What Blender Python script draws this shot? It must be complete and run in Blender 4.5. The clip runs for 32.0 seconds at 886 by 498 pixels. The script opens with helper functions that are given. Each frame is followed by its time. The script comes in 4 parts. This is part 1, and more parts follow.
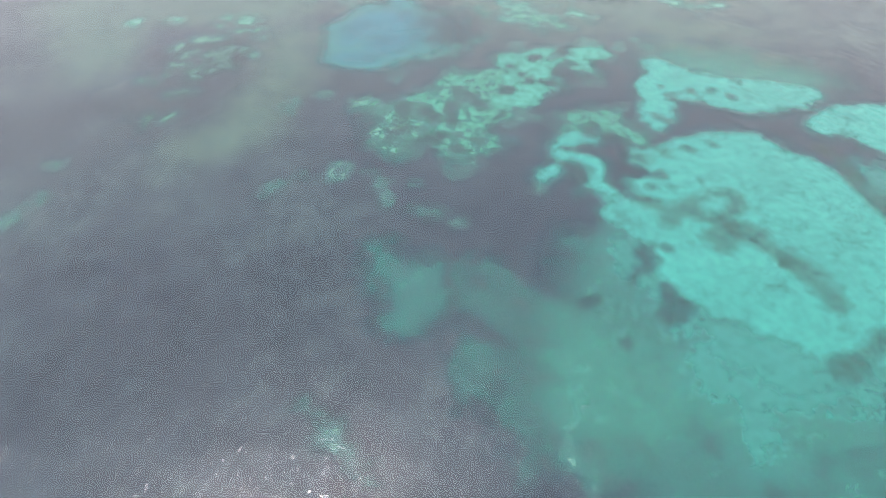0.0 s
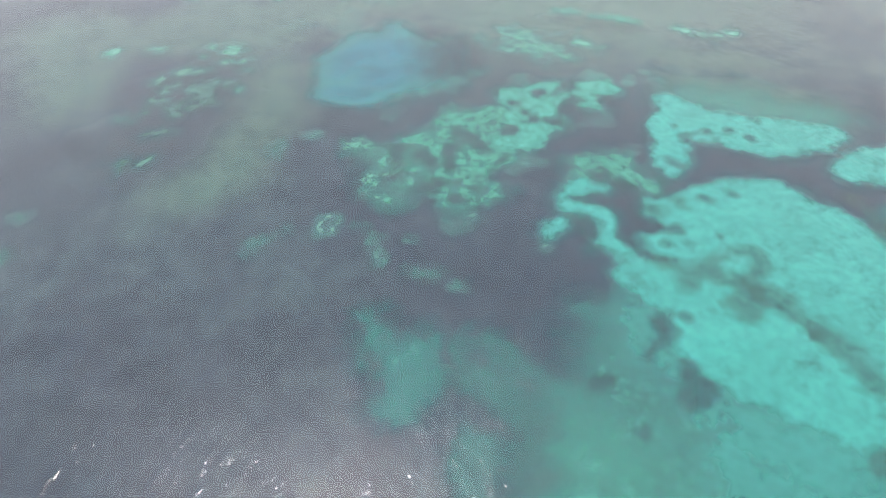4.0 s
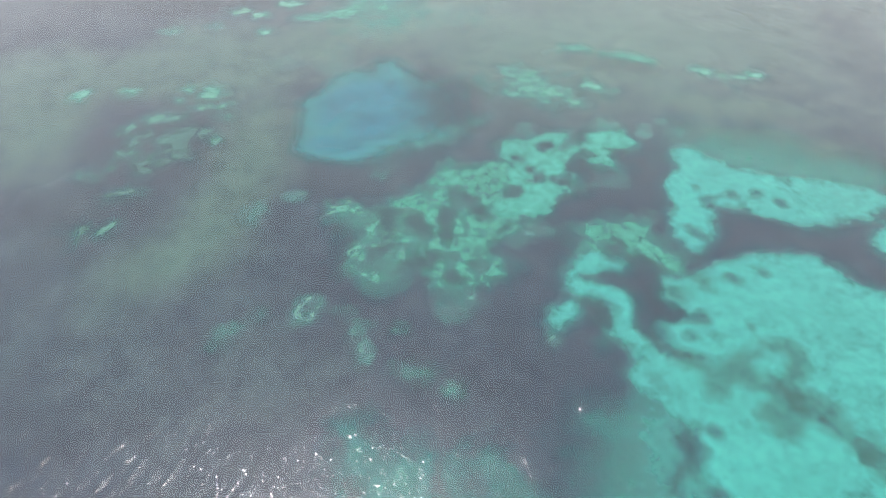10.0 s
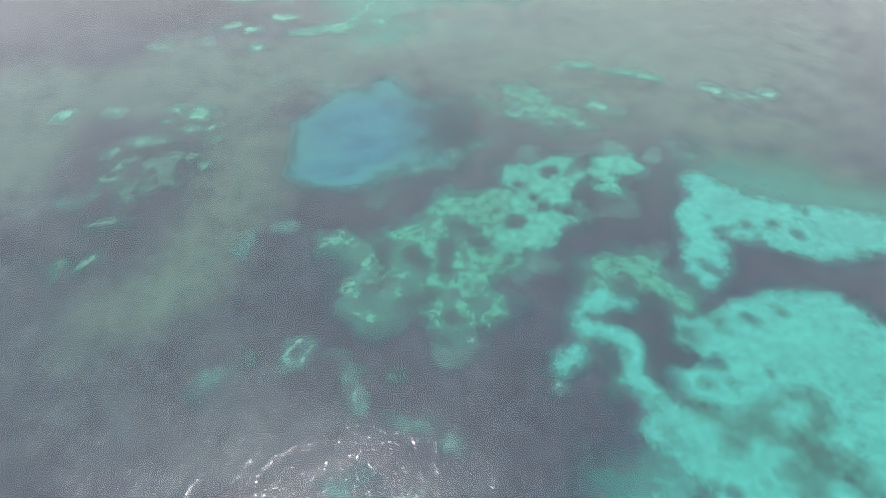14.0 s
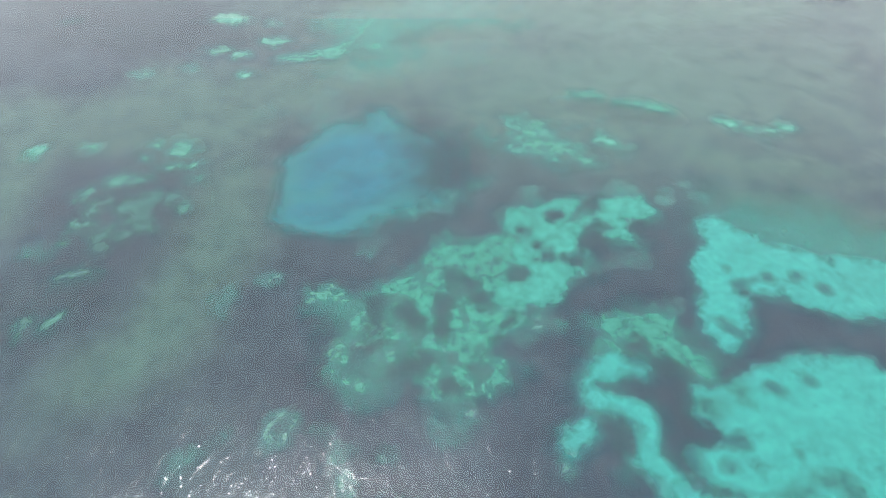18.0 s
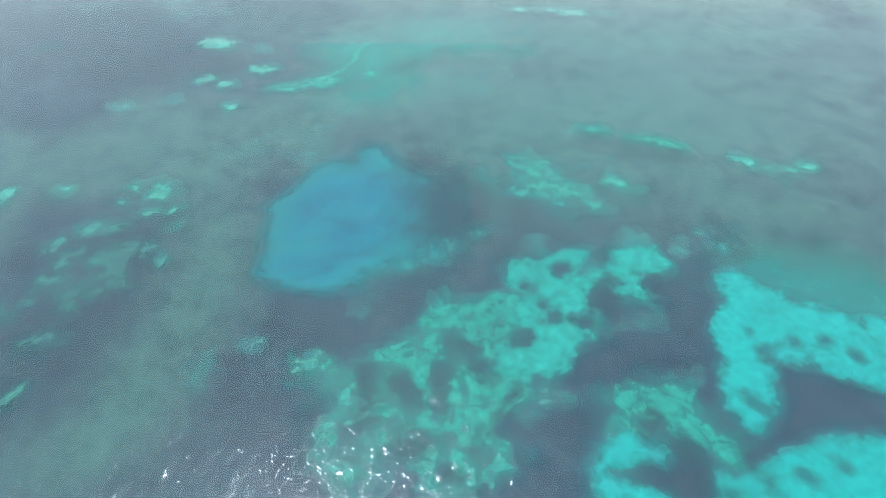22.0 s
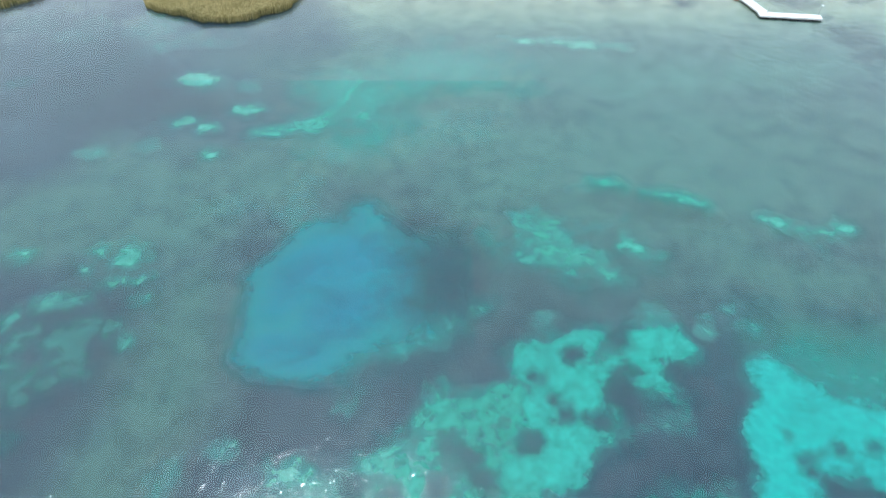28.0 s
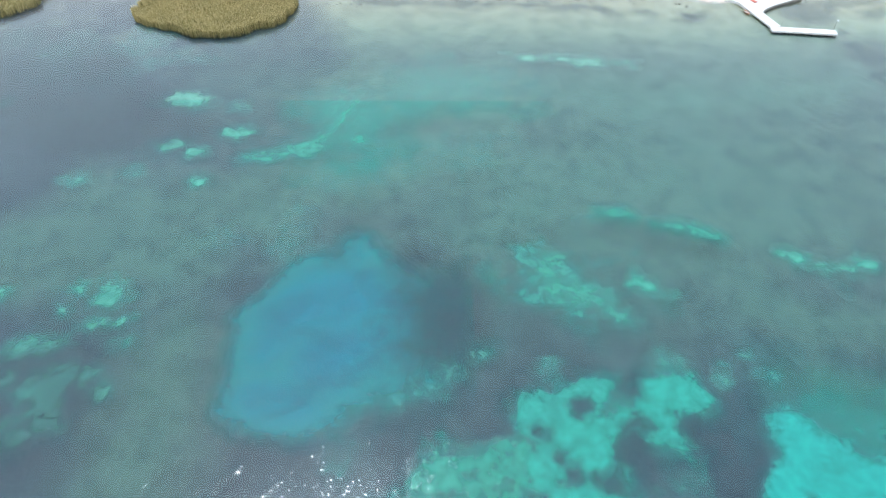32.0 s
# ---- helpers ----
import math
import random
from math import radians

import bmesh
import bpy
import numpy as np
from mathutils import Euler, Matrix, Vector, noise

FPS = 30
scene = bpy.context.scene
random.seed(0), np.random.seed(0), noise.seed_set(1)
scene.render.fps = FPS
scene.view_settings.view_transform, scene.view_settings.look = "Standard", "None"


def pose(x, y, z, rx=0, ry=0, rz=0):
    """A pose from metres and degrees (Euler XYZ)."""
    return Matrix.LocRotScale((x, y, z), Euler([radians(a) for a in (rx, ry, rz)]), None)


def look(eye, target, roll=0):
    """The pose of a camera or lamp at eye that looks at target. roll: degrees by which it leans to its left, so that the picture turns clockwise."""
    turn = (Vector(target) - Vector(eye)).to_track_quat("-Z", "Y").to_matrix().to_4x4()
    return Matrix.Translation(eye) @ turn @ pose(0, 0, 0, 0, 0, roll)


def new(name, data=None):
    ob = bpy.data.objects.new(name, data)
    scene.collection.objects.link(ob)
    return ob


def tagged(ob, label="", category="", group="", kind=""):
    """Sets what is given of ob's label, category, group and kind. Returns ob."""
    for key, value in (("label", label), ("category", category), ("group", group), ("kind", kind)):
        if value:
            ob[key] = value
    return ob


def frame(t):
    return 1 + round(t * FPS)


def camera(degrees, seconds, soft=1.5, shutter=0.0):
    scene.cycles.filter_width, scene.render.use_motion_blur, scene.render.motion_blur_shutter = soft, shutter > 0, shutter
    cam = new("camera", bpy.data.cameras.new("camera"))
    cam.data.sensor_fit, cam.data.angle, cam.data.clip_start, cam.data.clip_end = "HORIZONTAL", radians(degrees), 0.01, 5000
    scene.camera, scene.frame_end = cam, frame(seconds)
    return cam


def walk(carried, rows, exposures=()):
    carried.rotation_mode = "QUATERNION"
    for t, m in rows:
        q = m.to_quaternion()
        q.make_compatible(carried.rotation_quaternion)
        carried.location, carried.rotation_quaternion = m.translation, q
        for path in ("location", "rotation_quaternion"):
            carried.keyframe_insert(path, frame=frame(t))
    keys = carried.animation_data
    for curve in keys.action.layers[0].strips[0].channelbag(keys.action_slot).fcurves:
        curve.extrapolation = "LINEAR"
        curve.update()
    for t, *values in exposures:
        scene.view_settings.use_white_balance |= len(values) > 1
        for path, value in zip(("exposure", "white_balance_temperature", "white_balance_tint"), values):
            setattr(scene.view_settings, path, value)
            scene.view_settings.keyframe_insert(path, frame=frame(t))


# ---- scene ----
cam = camera(68.0, 32.0, soft=1.4)
PATH = [
    (0.0, 0.000, -100.000, 98.302, 44.588, -0.053, -0.202),
    (1.0, 0.060, -95.380, 98.531, 44.604, -0.093, -0.158),
    (2.0, 0.174, -90.783, 98.652, 44.652, -0.131, -0.131),
    (3.0, 0.304, -86.387, 98.807, 44.663, -0.170, -0.107),
    (3.5, 0.312, -84.198, 98.830, 44.626, -0.204, -0.118),
    (5.5, 0.632, -74.732, 99.076, 44.577, -0.233, -0.054),
    (6.0, 0.930, -72.506, 99.150, 44.594, -0.149, -0.051),
    (7.0, 1.264, -68.251, 99.224, 44.573, -0.064, -0.107),
    (8.0, 1.477, -64.346, 99.378, 44.487, -0.006, -0.049),
    (9.0, 1.612, -60.878, 99.497, 44.470, -0.034, 0.004),
    (10.0, 1.794, -57.796, 99.371, 44.495, -0.008, 0.031),
    (11.0, 1.869, -54.948, 99.165, 44.521, 0.021, 0.021),
    (12.0, 1.951, -52.244, 99.176, 44.461, 0.046, -0.000),
    (13.0, 2.005, -49.642, 99.095, 44.491, 0.024, 0.033),
    (14.0, 1.999, -47.078, 98.955, 44.480, -0.021, 0.078),
    (14.5, 1.997, -45.727, 98.915, 44.510, -0.015, 0.125),
    (16.5, 2.224, -38.340, 98.802, 44.534, -0.023, 0.082),
    (17.0, 2.373, -36.118, 98.831, 44.549, -0.021, 0.074),
    (18.0, 2.685, -31.763, 98.855, 44.578, 0.019, 0.064),
    (19.0, 2.912, -27.730, 98.894, 44.611, 0.089, 0.035),
    (20.0, 3.064, -23.723, 98.956, 44.594, 0.102, 0.038),
    (21.0, 3.128, -19.661, 99.209, 44.535, 0.097, 0.037),
    (22.0, 3.187, -15.570, 99.305, 44.480, 0.058, 0.009),
    (23.0, 3.299, -11.746, 99.331, 44.471, 0.083, 0.028),
    (24.0, 3.387, -7.933, 99.282, 44.482, 0.119, 0.042),
    (25.0, 3.471, -3.994, 99.211, 44.480, 0.116, 0.078),
    (25.5, 3.500, -2.186, 99.232, 44.481, 0.089, 0.074),
    (27.5, 3.706, 4.299, 99.306, 44.488, 0.151, 0.106),
    (28.0, 3.684, 5.707, 99.323, 44.494, 0.159, 0.114),
    (29.0, 3.727, 8.482, 99.326, 44.474, 0.144, 0.116),
    (30.0, 3.729, 11.166, 99.289, 44.436, 0.143, 0.134),
    (31.0, 3.799, 13.926, 99.306, 44.425, 0.191, 0.153),
    (32.0, 3.880, 16.807, 99.251, 44.378, 0.231, 0.124),
]
walk(cam, [(t, pose(x, y, z, rx, 0, rz) @ pose(0, 0, 0, 0, 0, roll)) for t, x, y, z, rx, rz, roll in PATH],
     exposures=[
         (0.0, 1.27, 6540, 25), (17.0, 1.27, 6580, 23), (20.0, 1.27, 5530, 7), (26.0, 1.26, 5370, 4), (32.0, 1.22, 5600, 7),
     ])

# ---- world and sun ----
scene.cycles.transparent_max_bounces = 16
SUN_DIR = Vector((-0.20, 0.265, 0.945)).normalized()
world = bpy.data.worlds.new("world")
scene.world = world
world.use_nodes = True
wn = world.node_tree.nodes
sky = wn.new("ShaderNodeTexSky")
sky.sky_type, sky.sun_disc = "NISHITA", False
sky.sun_elevation = math.asin(SUN_DIR.z)
sky.sun_rotation = math.atan2(SUN_DIR.x, SUN_DIR.y)
sky.dust_density, sky.air_density, sky.ozone_density = 1.7, 3.5, 1.0
wn["Background"].inputs["Strength"].default_value = 0.16
haze = wn.new("ShaderNodeHueSaturation")
haze.inputs["Saturation"].default_value = 0.45
world.node_tree.links.new(sky.outputs["Color"], haze.inputs["Color"])
veil = wn.new("ShaderNodeMix")
veil.data_type = "RGBA"
veil.inputs[0].default_value = 0.24
veil.inputs[7].default_value = (9.2, 9.9, 11.0, 1)
world.node_tree.links.new(haze.outputs["Color"], veil.inputs[6])
world.node_tree.links.new(veil.outputs[2], wn["Background"].inputs["Color"])
sun = new("sun", bpy.data.lights.new("sun", "SUN"))
sun.data.energy, sun.data.angle, sun.data.color = 0.66, radians(0.6), (1.0, 0.96, 0.9)
sun.matrix_world = look(SUN_DIR * 400, (0, 0, 0))

BED = -0.9          # level of the lake bed below the water


# ---- materials ----
class Mat:
    """A node material under construction."""

    def __init__(self, name):
        self.mat = bpy.data.materials.new(name)
        self.mat.use_nodes = True
        self.nodes, self.links = self.mat.node_tree.nodes, self.mat.node_tree.links
        self.bsdf, self.out = self.nodes["Principled BSDF"], self.nodes["Material Output"]

    def node(self, kind, **sets):
        n = self.nodes.new("ShaderNode" + kind)
        for key, value in sets.items():
            n.inputs[key.replace("_", " ")].default_value = value
        return n

    def join(self, a, b):
        self.links.new(a, b)

    def coords(self, scale=(1, 1, 1), turn=0.0):
        c = self.nodes.new("ShaderNodeNewGeometry")
        m = self.nodes.new("ShaderNodeMapping")
        m.vector_type = "TEXTURE"
        m.inputs["Scale"].default_value = [1 / v for v in scale]
        m.inputs["Rotation"].default_value = (0, 0, turn)
        self.join(c.outputs["Position"], m.inputs["Vector"])
        return m.outputs["Vector"]

    def noise(self, scale, detail=4.0, rough=0.55, stretch=(1, 1, 1), turn=0.0, distort=0.0):
        n = self.node("TexNoise", Scale=scale, Detail=detail, Roughness=rough, Distortion=distort)
        self.join(self.coords(stretch, turn), n.inputs["Vector"])
        return n.outputs["Fac"]

    def ramp(self, fac, *stops):
        r = self.nodes.new("ShaderNodeValToRGB")
        el = r.color_ramp.elements
        while len(el) < len(stops):
            el.new(0.5)
        for e, (at, col) in zip(el, stops):
            e.position, e.color = at, (*col, 1)
        self.join(fac, r.inputs["Fac"])
        return r.outputs["Color"]

    def math(self, op, a, b=0.0, c=0.0):
        n = self.nodes.new("ShaderNodeMath")
        n.operation = op
        for i, v in enumerate((a, b, c)):
            if isinstance(v, (int, float)):
                n.inputs[i].default_value = v
            else:
                self.join(v, n.inputs[i])
        return n.outputs[0]

    def mix(self, fac, a, b, mode="MIX"):
        n = self.nodes.new("ShaderNodeMix")
        n.data_type, n.blend_type = "RGBA", mode
        for slot, v in ((n.inputs[0], fac), (n.inputs[6], a), (n.inputs[7], b)):
            if isinstance(v, (int, float)):
                slot.default_value = v
            elif isinstance(v, tuple):
                slot.default_value = (*v, 1)
            else:
                self.join(v, slot)
        return n.outputs[2]

    def bump(self, height, strength, distance):
        n = self.node("Bump", Strength=strength, Distance=distance)
        self.join(height, n.inputs["Height"])
        return n.outputs["Normal"]

    def finish(self, color, rough=0.9, normal=None):
        self.bsdf.inputs["Roughness"].default_value = rough
        self.bsdf.inputs["Specular IOR Level"].default_value = 0.2
        if isinstance(color, tuple):
            self.bsdf.inputs["Base Color"].default_value = (*color, 1)
        else:
            self.join(color, self.bsdf.inputs["Base Color"])
        if normal is not None:
            self.join(normal, self.bsdf.inputs["Normal"])
        return self.mat


def bed_cover(name, low, high, soft, full=1.0, deep=None, mottle=0.0):
    """A layer that thins out over the bed towards its edge: 'cover' holds the metres to the edge."""
    m = Mat(name)
    broad = m.noise(0.06, 3, 0.5)
    fine = m.noise(0.8, 6, 0.65)
    col = m.ramp(m.math("ADD", m.math("MULTIPLY", broad, 0.55), m.math("MULTIPLY", fine, 0.45)), (0.32, low), (0.66, high))
    edge = m.nodes.new("ShaderNodeAttribute")
    edge.attribute_name = "cover"
    if deep:
        inner = m.math("ADD", edge.outputs["Fac"], m.math("MULTIPLY", m.math("SUBTRACT", m.noise(0.07, 4, 0.55, stretch=(1, 2, 1), turn=0.5, distort=0.8), 0.5), 11.0))
        fac = m.nodes.new("ShaderNodeMapRange")
        fac.interpolation_type = "SMOOTHSTEP"
        fac.inputs[1].default_value, fac.inputs[2].default_value = 0.0, 6.0
        m.join(inner, fac.inputs[0])
        streak = m.ramp(m.noise(0.05, 4, 0.6, stretch=(1.0, 2.2, 1.0), turn=0.35, distort=0.9), (0.38, deep), (0.62, tuple(min(1, 1.35 * c) for c in deep)))
        col = m.mix(fac.outputs[0], col, streak)
    s = m.nodes.new("ShaderNodeMapRange")
    s.interpolation_type = "SMOOTHSTEP"
    s.inputs[1].default_value, s.inputs[2].default_value = -soft, soft
    s.inputs[4].default_value = full
    m.join(m.math("ADD", edge.outputs["Fac"], m.math("MULTIPLY", m.math("SUBTRACT", m.noise(0.55, 6, 0.68, distort=0.4), 0.5), 2.2 * soft)), s.inputs[0])
    alpha = s.outputs[0]
    if mottle:
        alpha = m.math("MULTIPLY", alpha, m.ramp(m.noise(0.42, 7, 0.7, distort=0.15), (0.36, (1 - mottle,) * 3), (0.6, (1, 1, 1))))
    m.join(alpha, m.bsdf.inputs["Alpha"])
    return m.finish(col, 0.95, m.bump(fine, 0.4, 0.1))


SAND_LOW, SAND_HIGH = (0.38, 0.445, 0.37), (0.50, 0.555, 0.47)
CROWN_LOW, CROWN_HIGH = (0.39, 0.46, 0.33), (0.52, 0.58, 0.44)
GREEN_LOW, GREEN_HIGH = (0.43, 0.51, 0.335), (0.57, 0.64, 0.45)
THIN_LOW, THIN_HIGH = (0.36, 0.42, 0.31), (0.52, 0.57, 0.43)
SILT_LOW, SILT_HIGH = (0.22, 0.178, 0.115), (0.275, 0.224, 0.145)
SHOAL_LOW, SHOAL_HIGH = (0.28, 0.225, 0.14), (0.40, 0.325, 0.215)
WEED_LOW, WEED_HIGH = (0.050, 0.046, 0.046), (0.095, 0.086, 0.080)
BROWN_LOW, BROWN_HIGH = (0.13, 0.12, 0.07), (0.22, 0.19, 0.11)
COLORS = {"sand": (SAND_LOW, SAND_HIGH, 1.0), "thin": (THIN_LOW, THIN_HIGH, 0.5), "faint": (THIN_LOW, THIN_HIGH, 0.36), "mottled": (GREEN_LOW, GREEN_HIGH, 0.55), "green": (GREEN_LOW, GREEN_HIGH, 0.66), "sparse": (WEED_LOW, WEED_HIGH, 0.48), "veil": (THIN_LOW, THIN_HIGH, 0.64), "haze": (THIN_LOW, THIN_HIGH, 0.44), "spot": (GREEN_LOW, GREEN_HIGH, 0.8),
          "weed": (WEED_LOW, WEED_HIGH, 0.54), "brown": (BROWN_LOW, BROWN_HIGH, 0.58), "wisp": (WEED_LOW, WEED_HIGH, 0.45), "under": (GREEN_LOW, GREEN_HIGH, 0.24), "hollow": (WEED_LOW, WEED_HIGH, 0.5), "wide": (SAND_LOW, SAND_HIGH, 0.6), "crown": (CROWN_LOW, CROWN_HIGH, 0.88), "dim": (BROWN_LOW, BROWN_HIGH, 0.4)}


MOTTLE = {"under": 0.7, "crown": 0.35, "haze": 0.2, "veil": 0.65, "thin": 0.85, "faint": 0.8, "mottled": 0.6, "spot": 0.36, "brown": 0.6, "weed": 0.45, "green": 0.6}


def cover_material(kind, soft, cache={}):
    if (kind, soft) not in cache:
        low, high, full = COLORS[kind]
        cache[kind, soft] = bed_cover(kind + "_cover", low, high, soft, full, None, MOTTLE.get(kind, 0.2))
    return cache[kind, soft]


def bed_material():
    m = Mat("bed_weed")
    broad = m.noise(0.025, 4, 0.55, distort=0.5)
    mid = m.noise(0.16, 6, 0.62, distort=0.4)
    fine = m.noise(1.3, 5, 0.65)
    f = m.math("ADD", m.math("MULTIPLY", broad, 0.5), m.math("ADD", m.math("MULTIPLY", mid, 0.35), m.math("MULTIPLY", fine, 0.15)))
    col = m.ramp(f, (0.36, (0.052, 0.040, 0.045)), (0.5, (0.088, 0.068, 0.072)), (0.64, (0.145, 0.118, 0.108)))
    # the second layer holds the pale shore shoal and a painted sky haze
    for layer, low, high in (("silt", SILT_LOW, SILT_HIGH), ("shallow", SHOAL_LOW, SHOAL_HIGH)):
        at = m.nodes.new("ShaderNodeAttribute")
        at.attribute_name = layer
        tone = m.ramp(m.math("ADD", m.math("MULTIPLY", mid, 0.6), m.math("MULTIPLY", fine, 0.4)), (0.34, low), (0.64, high))
        grown = m.math("MULTIPLY", at.outputs["Fac"], m.ramp(mid, (0.30, (0.78, 0.78, 0.78)), (0.55, (1, 1, 1))))
        col = m.mix(grown, col, tone)
    return m.finish(col, 0.95, m.bump(fine, 0.6, 0.2))


def water_material():
    m = Mat("lake_water")
    m.nodes.remove(m.bsdf)
    side = m.nodes.new("ShaderNodeAttribute")
    side.attribute_name = "side"
    to_west = m.math("MULTIPLY_ADD", side.outputs["Fac"], -1.0, 1.0)
    west = m.math("MULTIPLY_ADD", m.noise(0.85, 1.0, 0.5, stretch=(1.0, 0.38, 1.0), turn=radians(14), distort=0.4), 0.55, m.noise(0.7, 1.0, 0.5, stretch=(1.0, 0.36, 1.0), turn=radians(-14), distort=0.4))
    east = m.noise(0.9, 1.5, 0.5, stretch=(1.0, 0.28, 1.0), turn=radians(42), distort=0.4)
    roll = m.math("ADD", m.math("MULTIPLY", west, to_west), m.math("MULTIPLY", east, m.math("MULTIPLY", side.outputs["Fac"], 1.0)))
    chop = m.noise(2.3, 0.0, 0.5, stretch=(1.0, 0.55, 1.0), turn=radians(25), distort=0.5)
    cross = m.noise(4.3, 0.0, 0.5, stretch=(0.6, 1.0, 1.0), turn=radians(-20), distort=0.4)
    h = m.math("ADD", m.math("MULTIPLY", roll, 0.20), m.math("ADD", m.math("MULTIPLY", chop, 0.054), m.math("MULTIPLY", cross, 0.028)))
    wind = m.nodes.new("ShaderNodeAttribute")
    wind.attribute_name = "wind"
    nrm = m.bump(m.math("MULTIPLY", h, wind.outputs["Fac"]), 1.0, 1.0)
    clear = m.nodes.new("ShaderNodeBsdfTransparent")
    depth = m.nodes.new("ShaderNodeAttribute")
    depth.attribute_name = "depth"
    m.join(m.ramp(m.math("DIVIDE", depth.outputs["Fac"], 4.0), (0.0, (0.90, 0.96, 0.93)), (0.09, (0.62, 0.91, 0.92)), (0.25, (0.14, 0.90, 0.86)), (0.85, (0.08, 0.82, 0.87))), clear.inputs["Color"])
    murk = m.node("BsdfDiffuse")
    m.join(m.bump(roll, 1.0, 12.0), murk.inputs["Normal"])
    patch = m.ramp(m.noise(0.012, 3, 0.5), (0.35, (0.033, 0.056, 0.110)), (0.65, (0.027, 0.060, 0.106)))
    m.join(patch, murk.inputs["Color"])
    body = m.nodes.new("ShaderNodeMixShader")
    m.join(m.math("MULTIPLY_ADD", m.math("MINIMUM", m.math("DIVIDE", depth.outputs["Fac"], 0.44), 1.0), 0.17, 0.05), body.inputs[0])
    m.join(clear.outputs[0], body.inputs[1])
    m.join(murk.outputs[0], body.inputs[2])
    gloss = m.nodes.new("ShaderNodeBsdfGlossy")
    gloss.inputs["Roughness"].default_value = 0.07
    m.join(nrm, gloss.inputs["Normal"])
    fres = m.node("Fresnel", IOR=1.43)
    m.join(nrm, fres.inputs["Normal"])
    top = m.nodes.new("ShaderNodeMixShader")
    m.join(fres.outputs[0], top.inputs[0])
    m.join(body.outputs[0], top.inputs[1])
    m.join(gloss.outputs[0], top.inputs[2])
    m.join(top.outputs[0], m.out.inputs["Surface"])
    return m.mat


def plain(name, low, high, scale=1.0, rough=0.8, relief=0.02, metal=0.0):
    m = Mat(name)
    a, b = m.noise(scale * 0.4, 4, 0.55), m.noise(scale * 4, 6, 0.65)
    f = m.math("ADD", m.math("MULTIPLY", a, 0.6), m.math("MULTIPLY", b, 0.4))
    m.bsdf.inputs["Metallic"].default_value = metal
    return m.finish(m.ramp(f, (0.36, low), (0.64, high)), rough, m.bump(b, 0.5, relief))


def reed_material(name, stops):
    m = Mat(name)
    g = m.nodes.new("ShaderNodeNewGeometry")
    f = m.math("ADD", m.math("MULTIPLY", g.outputs["Random Per Island"], 0.6), m.math("MULTIPLY", m.noise(0.15, 4, 0.6), 0.4))
    col = m.ramp(f, *stops)
    thin = m.node("BsdfTranslucent")
    m.join(col, thin.inputs["Color"])
    m.finish(col, 0.7)
    both = m.nodes.new("ShaderNodeMixShader")
    both.inputs[0].default_value = 0.45
    m.join(m.bsdf.outputs[0], both.inputs[1])
    m.join(thin.outputs[0], both.inputs[2])
    m.join(both.outputs[0], m.out.inputs["Surface"])
    return m.mat


M_WATER, M_BED = water_material(), bed_material()
M_POOL = bed_cover("pool_marl", (0.12, 0.275, 0.275), (0.16, 0.32, 0.31), 2.4, 0.9, (0.075, 0.225, 0.25))
M_BEACH = plain("beach_sand", (0.36, 0.28, 0.23), (0.48, 0.39, 0.33), 0.6, 0.95, 0.05)
M_LAND = plain("meadow", (0.10, 0.12, 0.05), (0.26, 0.24, 0.13), 0.3, 0.95, 0.2)
M_CONCRETE = plain("pale_concrete", (0.40, 0.375, 0.35), (0.54, 0.51, 0.48), 0.8, 0.85, 0.01)
M_SIDE = plain("weathered_concrete", (0.36, 0.33, 0.31), (0.55, 0.52, 0.48), 1.2, 0.9, 0.02)
M_PILE = plain("wet_timber", (0.03, 0.025, 0.02), (0.08, 0.065, 0.05), 3.0, 0.7, 0.02)
M_STEEL = plain("galvanised_steel", (0.20, 0.19, 0.18), (0.34, 0.33, 0.32), 2.0, 0.5, 0.002, 0.6)
M_LAMP = plain("white_enamel", (0.80, 0.80, 0.78), (0.88, 0.88, 0.86), 2.0, 0.35, 0.001)
M_RED = plain("red_brown_paint", (0.34, 0.10, 0.08), (0.46, 0.17, 0.13), 3.0, 0.5, 0.004)
M_ORANGE = plain("brown_paint", (0.22, 0.11, 0.06), (0.32, 0.18, 0.11), 3.0, 0.5, 0.004)
M_STONE = plain("shore_stone", (0.07, 0.065, 0.055), (0.17, 0.155, 0.13), 1.5, 0.9, 0.04)
M_REED = reed_material("reed_leaf", ((0.2, (0.13, 0.12, 0.045)), (0.5, (0.33, 0.28, 0.11)), (0.8, (0.60, 0.49, 0.24))))
M_PLUME = reed_material("reed_plume", ((0.2, (0.50, 0.42, 0.19)), (0.8, (0.72, 0.60, 0.33))))


# ---- building helpers ----
def part(name, bm, material, parent=None, label=""):
    me = bpy.data.meshes.new(name)
    bm.to_mesh(me)
    bm.free()
    me.materials.append(material)
    ob = new(name, me)
    if parent is not None:
        ob.parent = parent
    if label:
        tagged(ob, label)
    return ob


def mesh_from(name, verts, faces, material, smooth=False):
    me = bpy.data.meshes.new(name)
    me.from_pydata(verts, [], faces)
    me.materials.append(material)
    if smooth:
        me.polygons.foreach_set("use_smooth", [True] * len(me.polygons))
    me.update()
    return new(name, me)


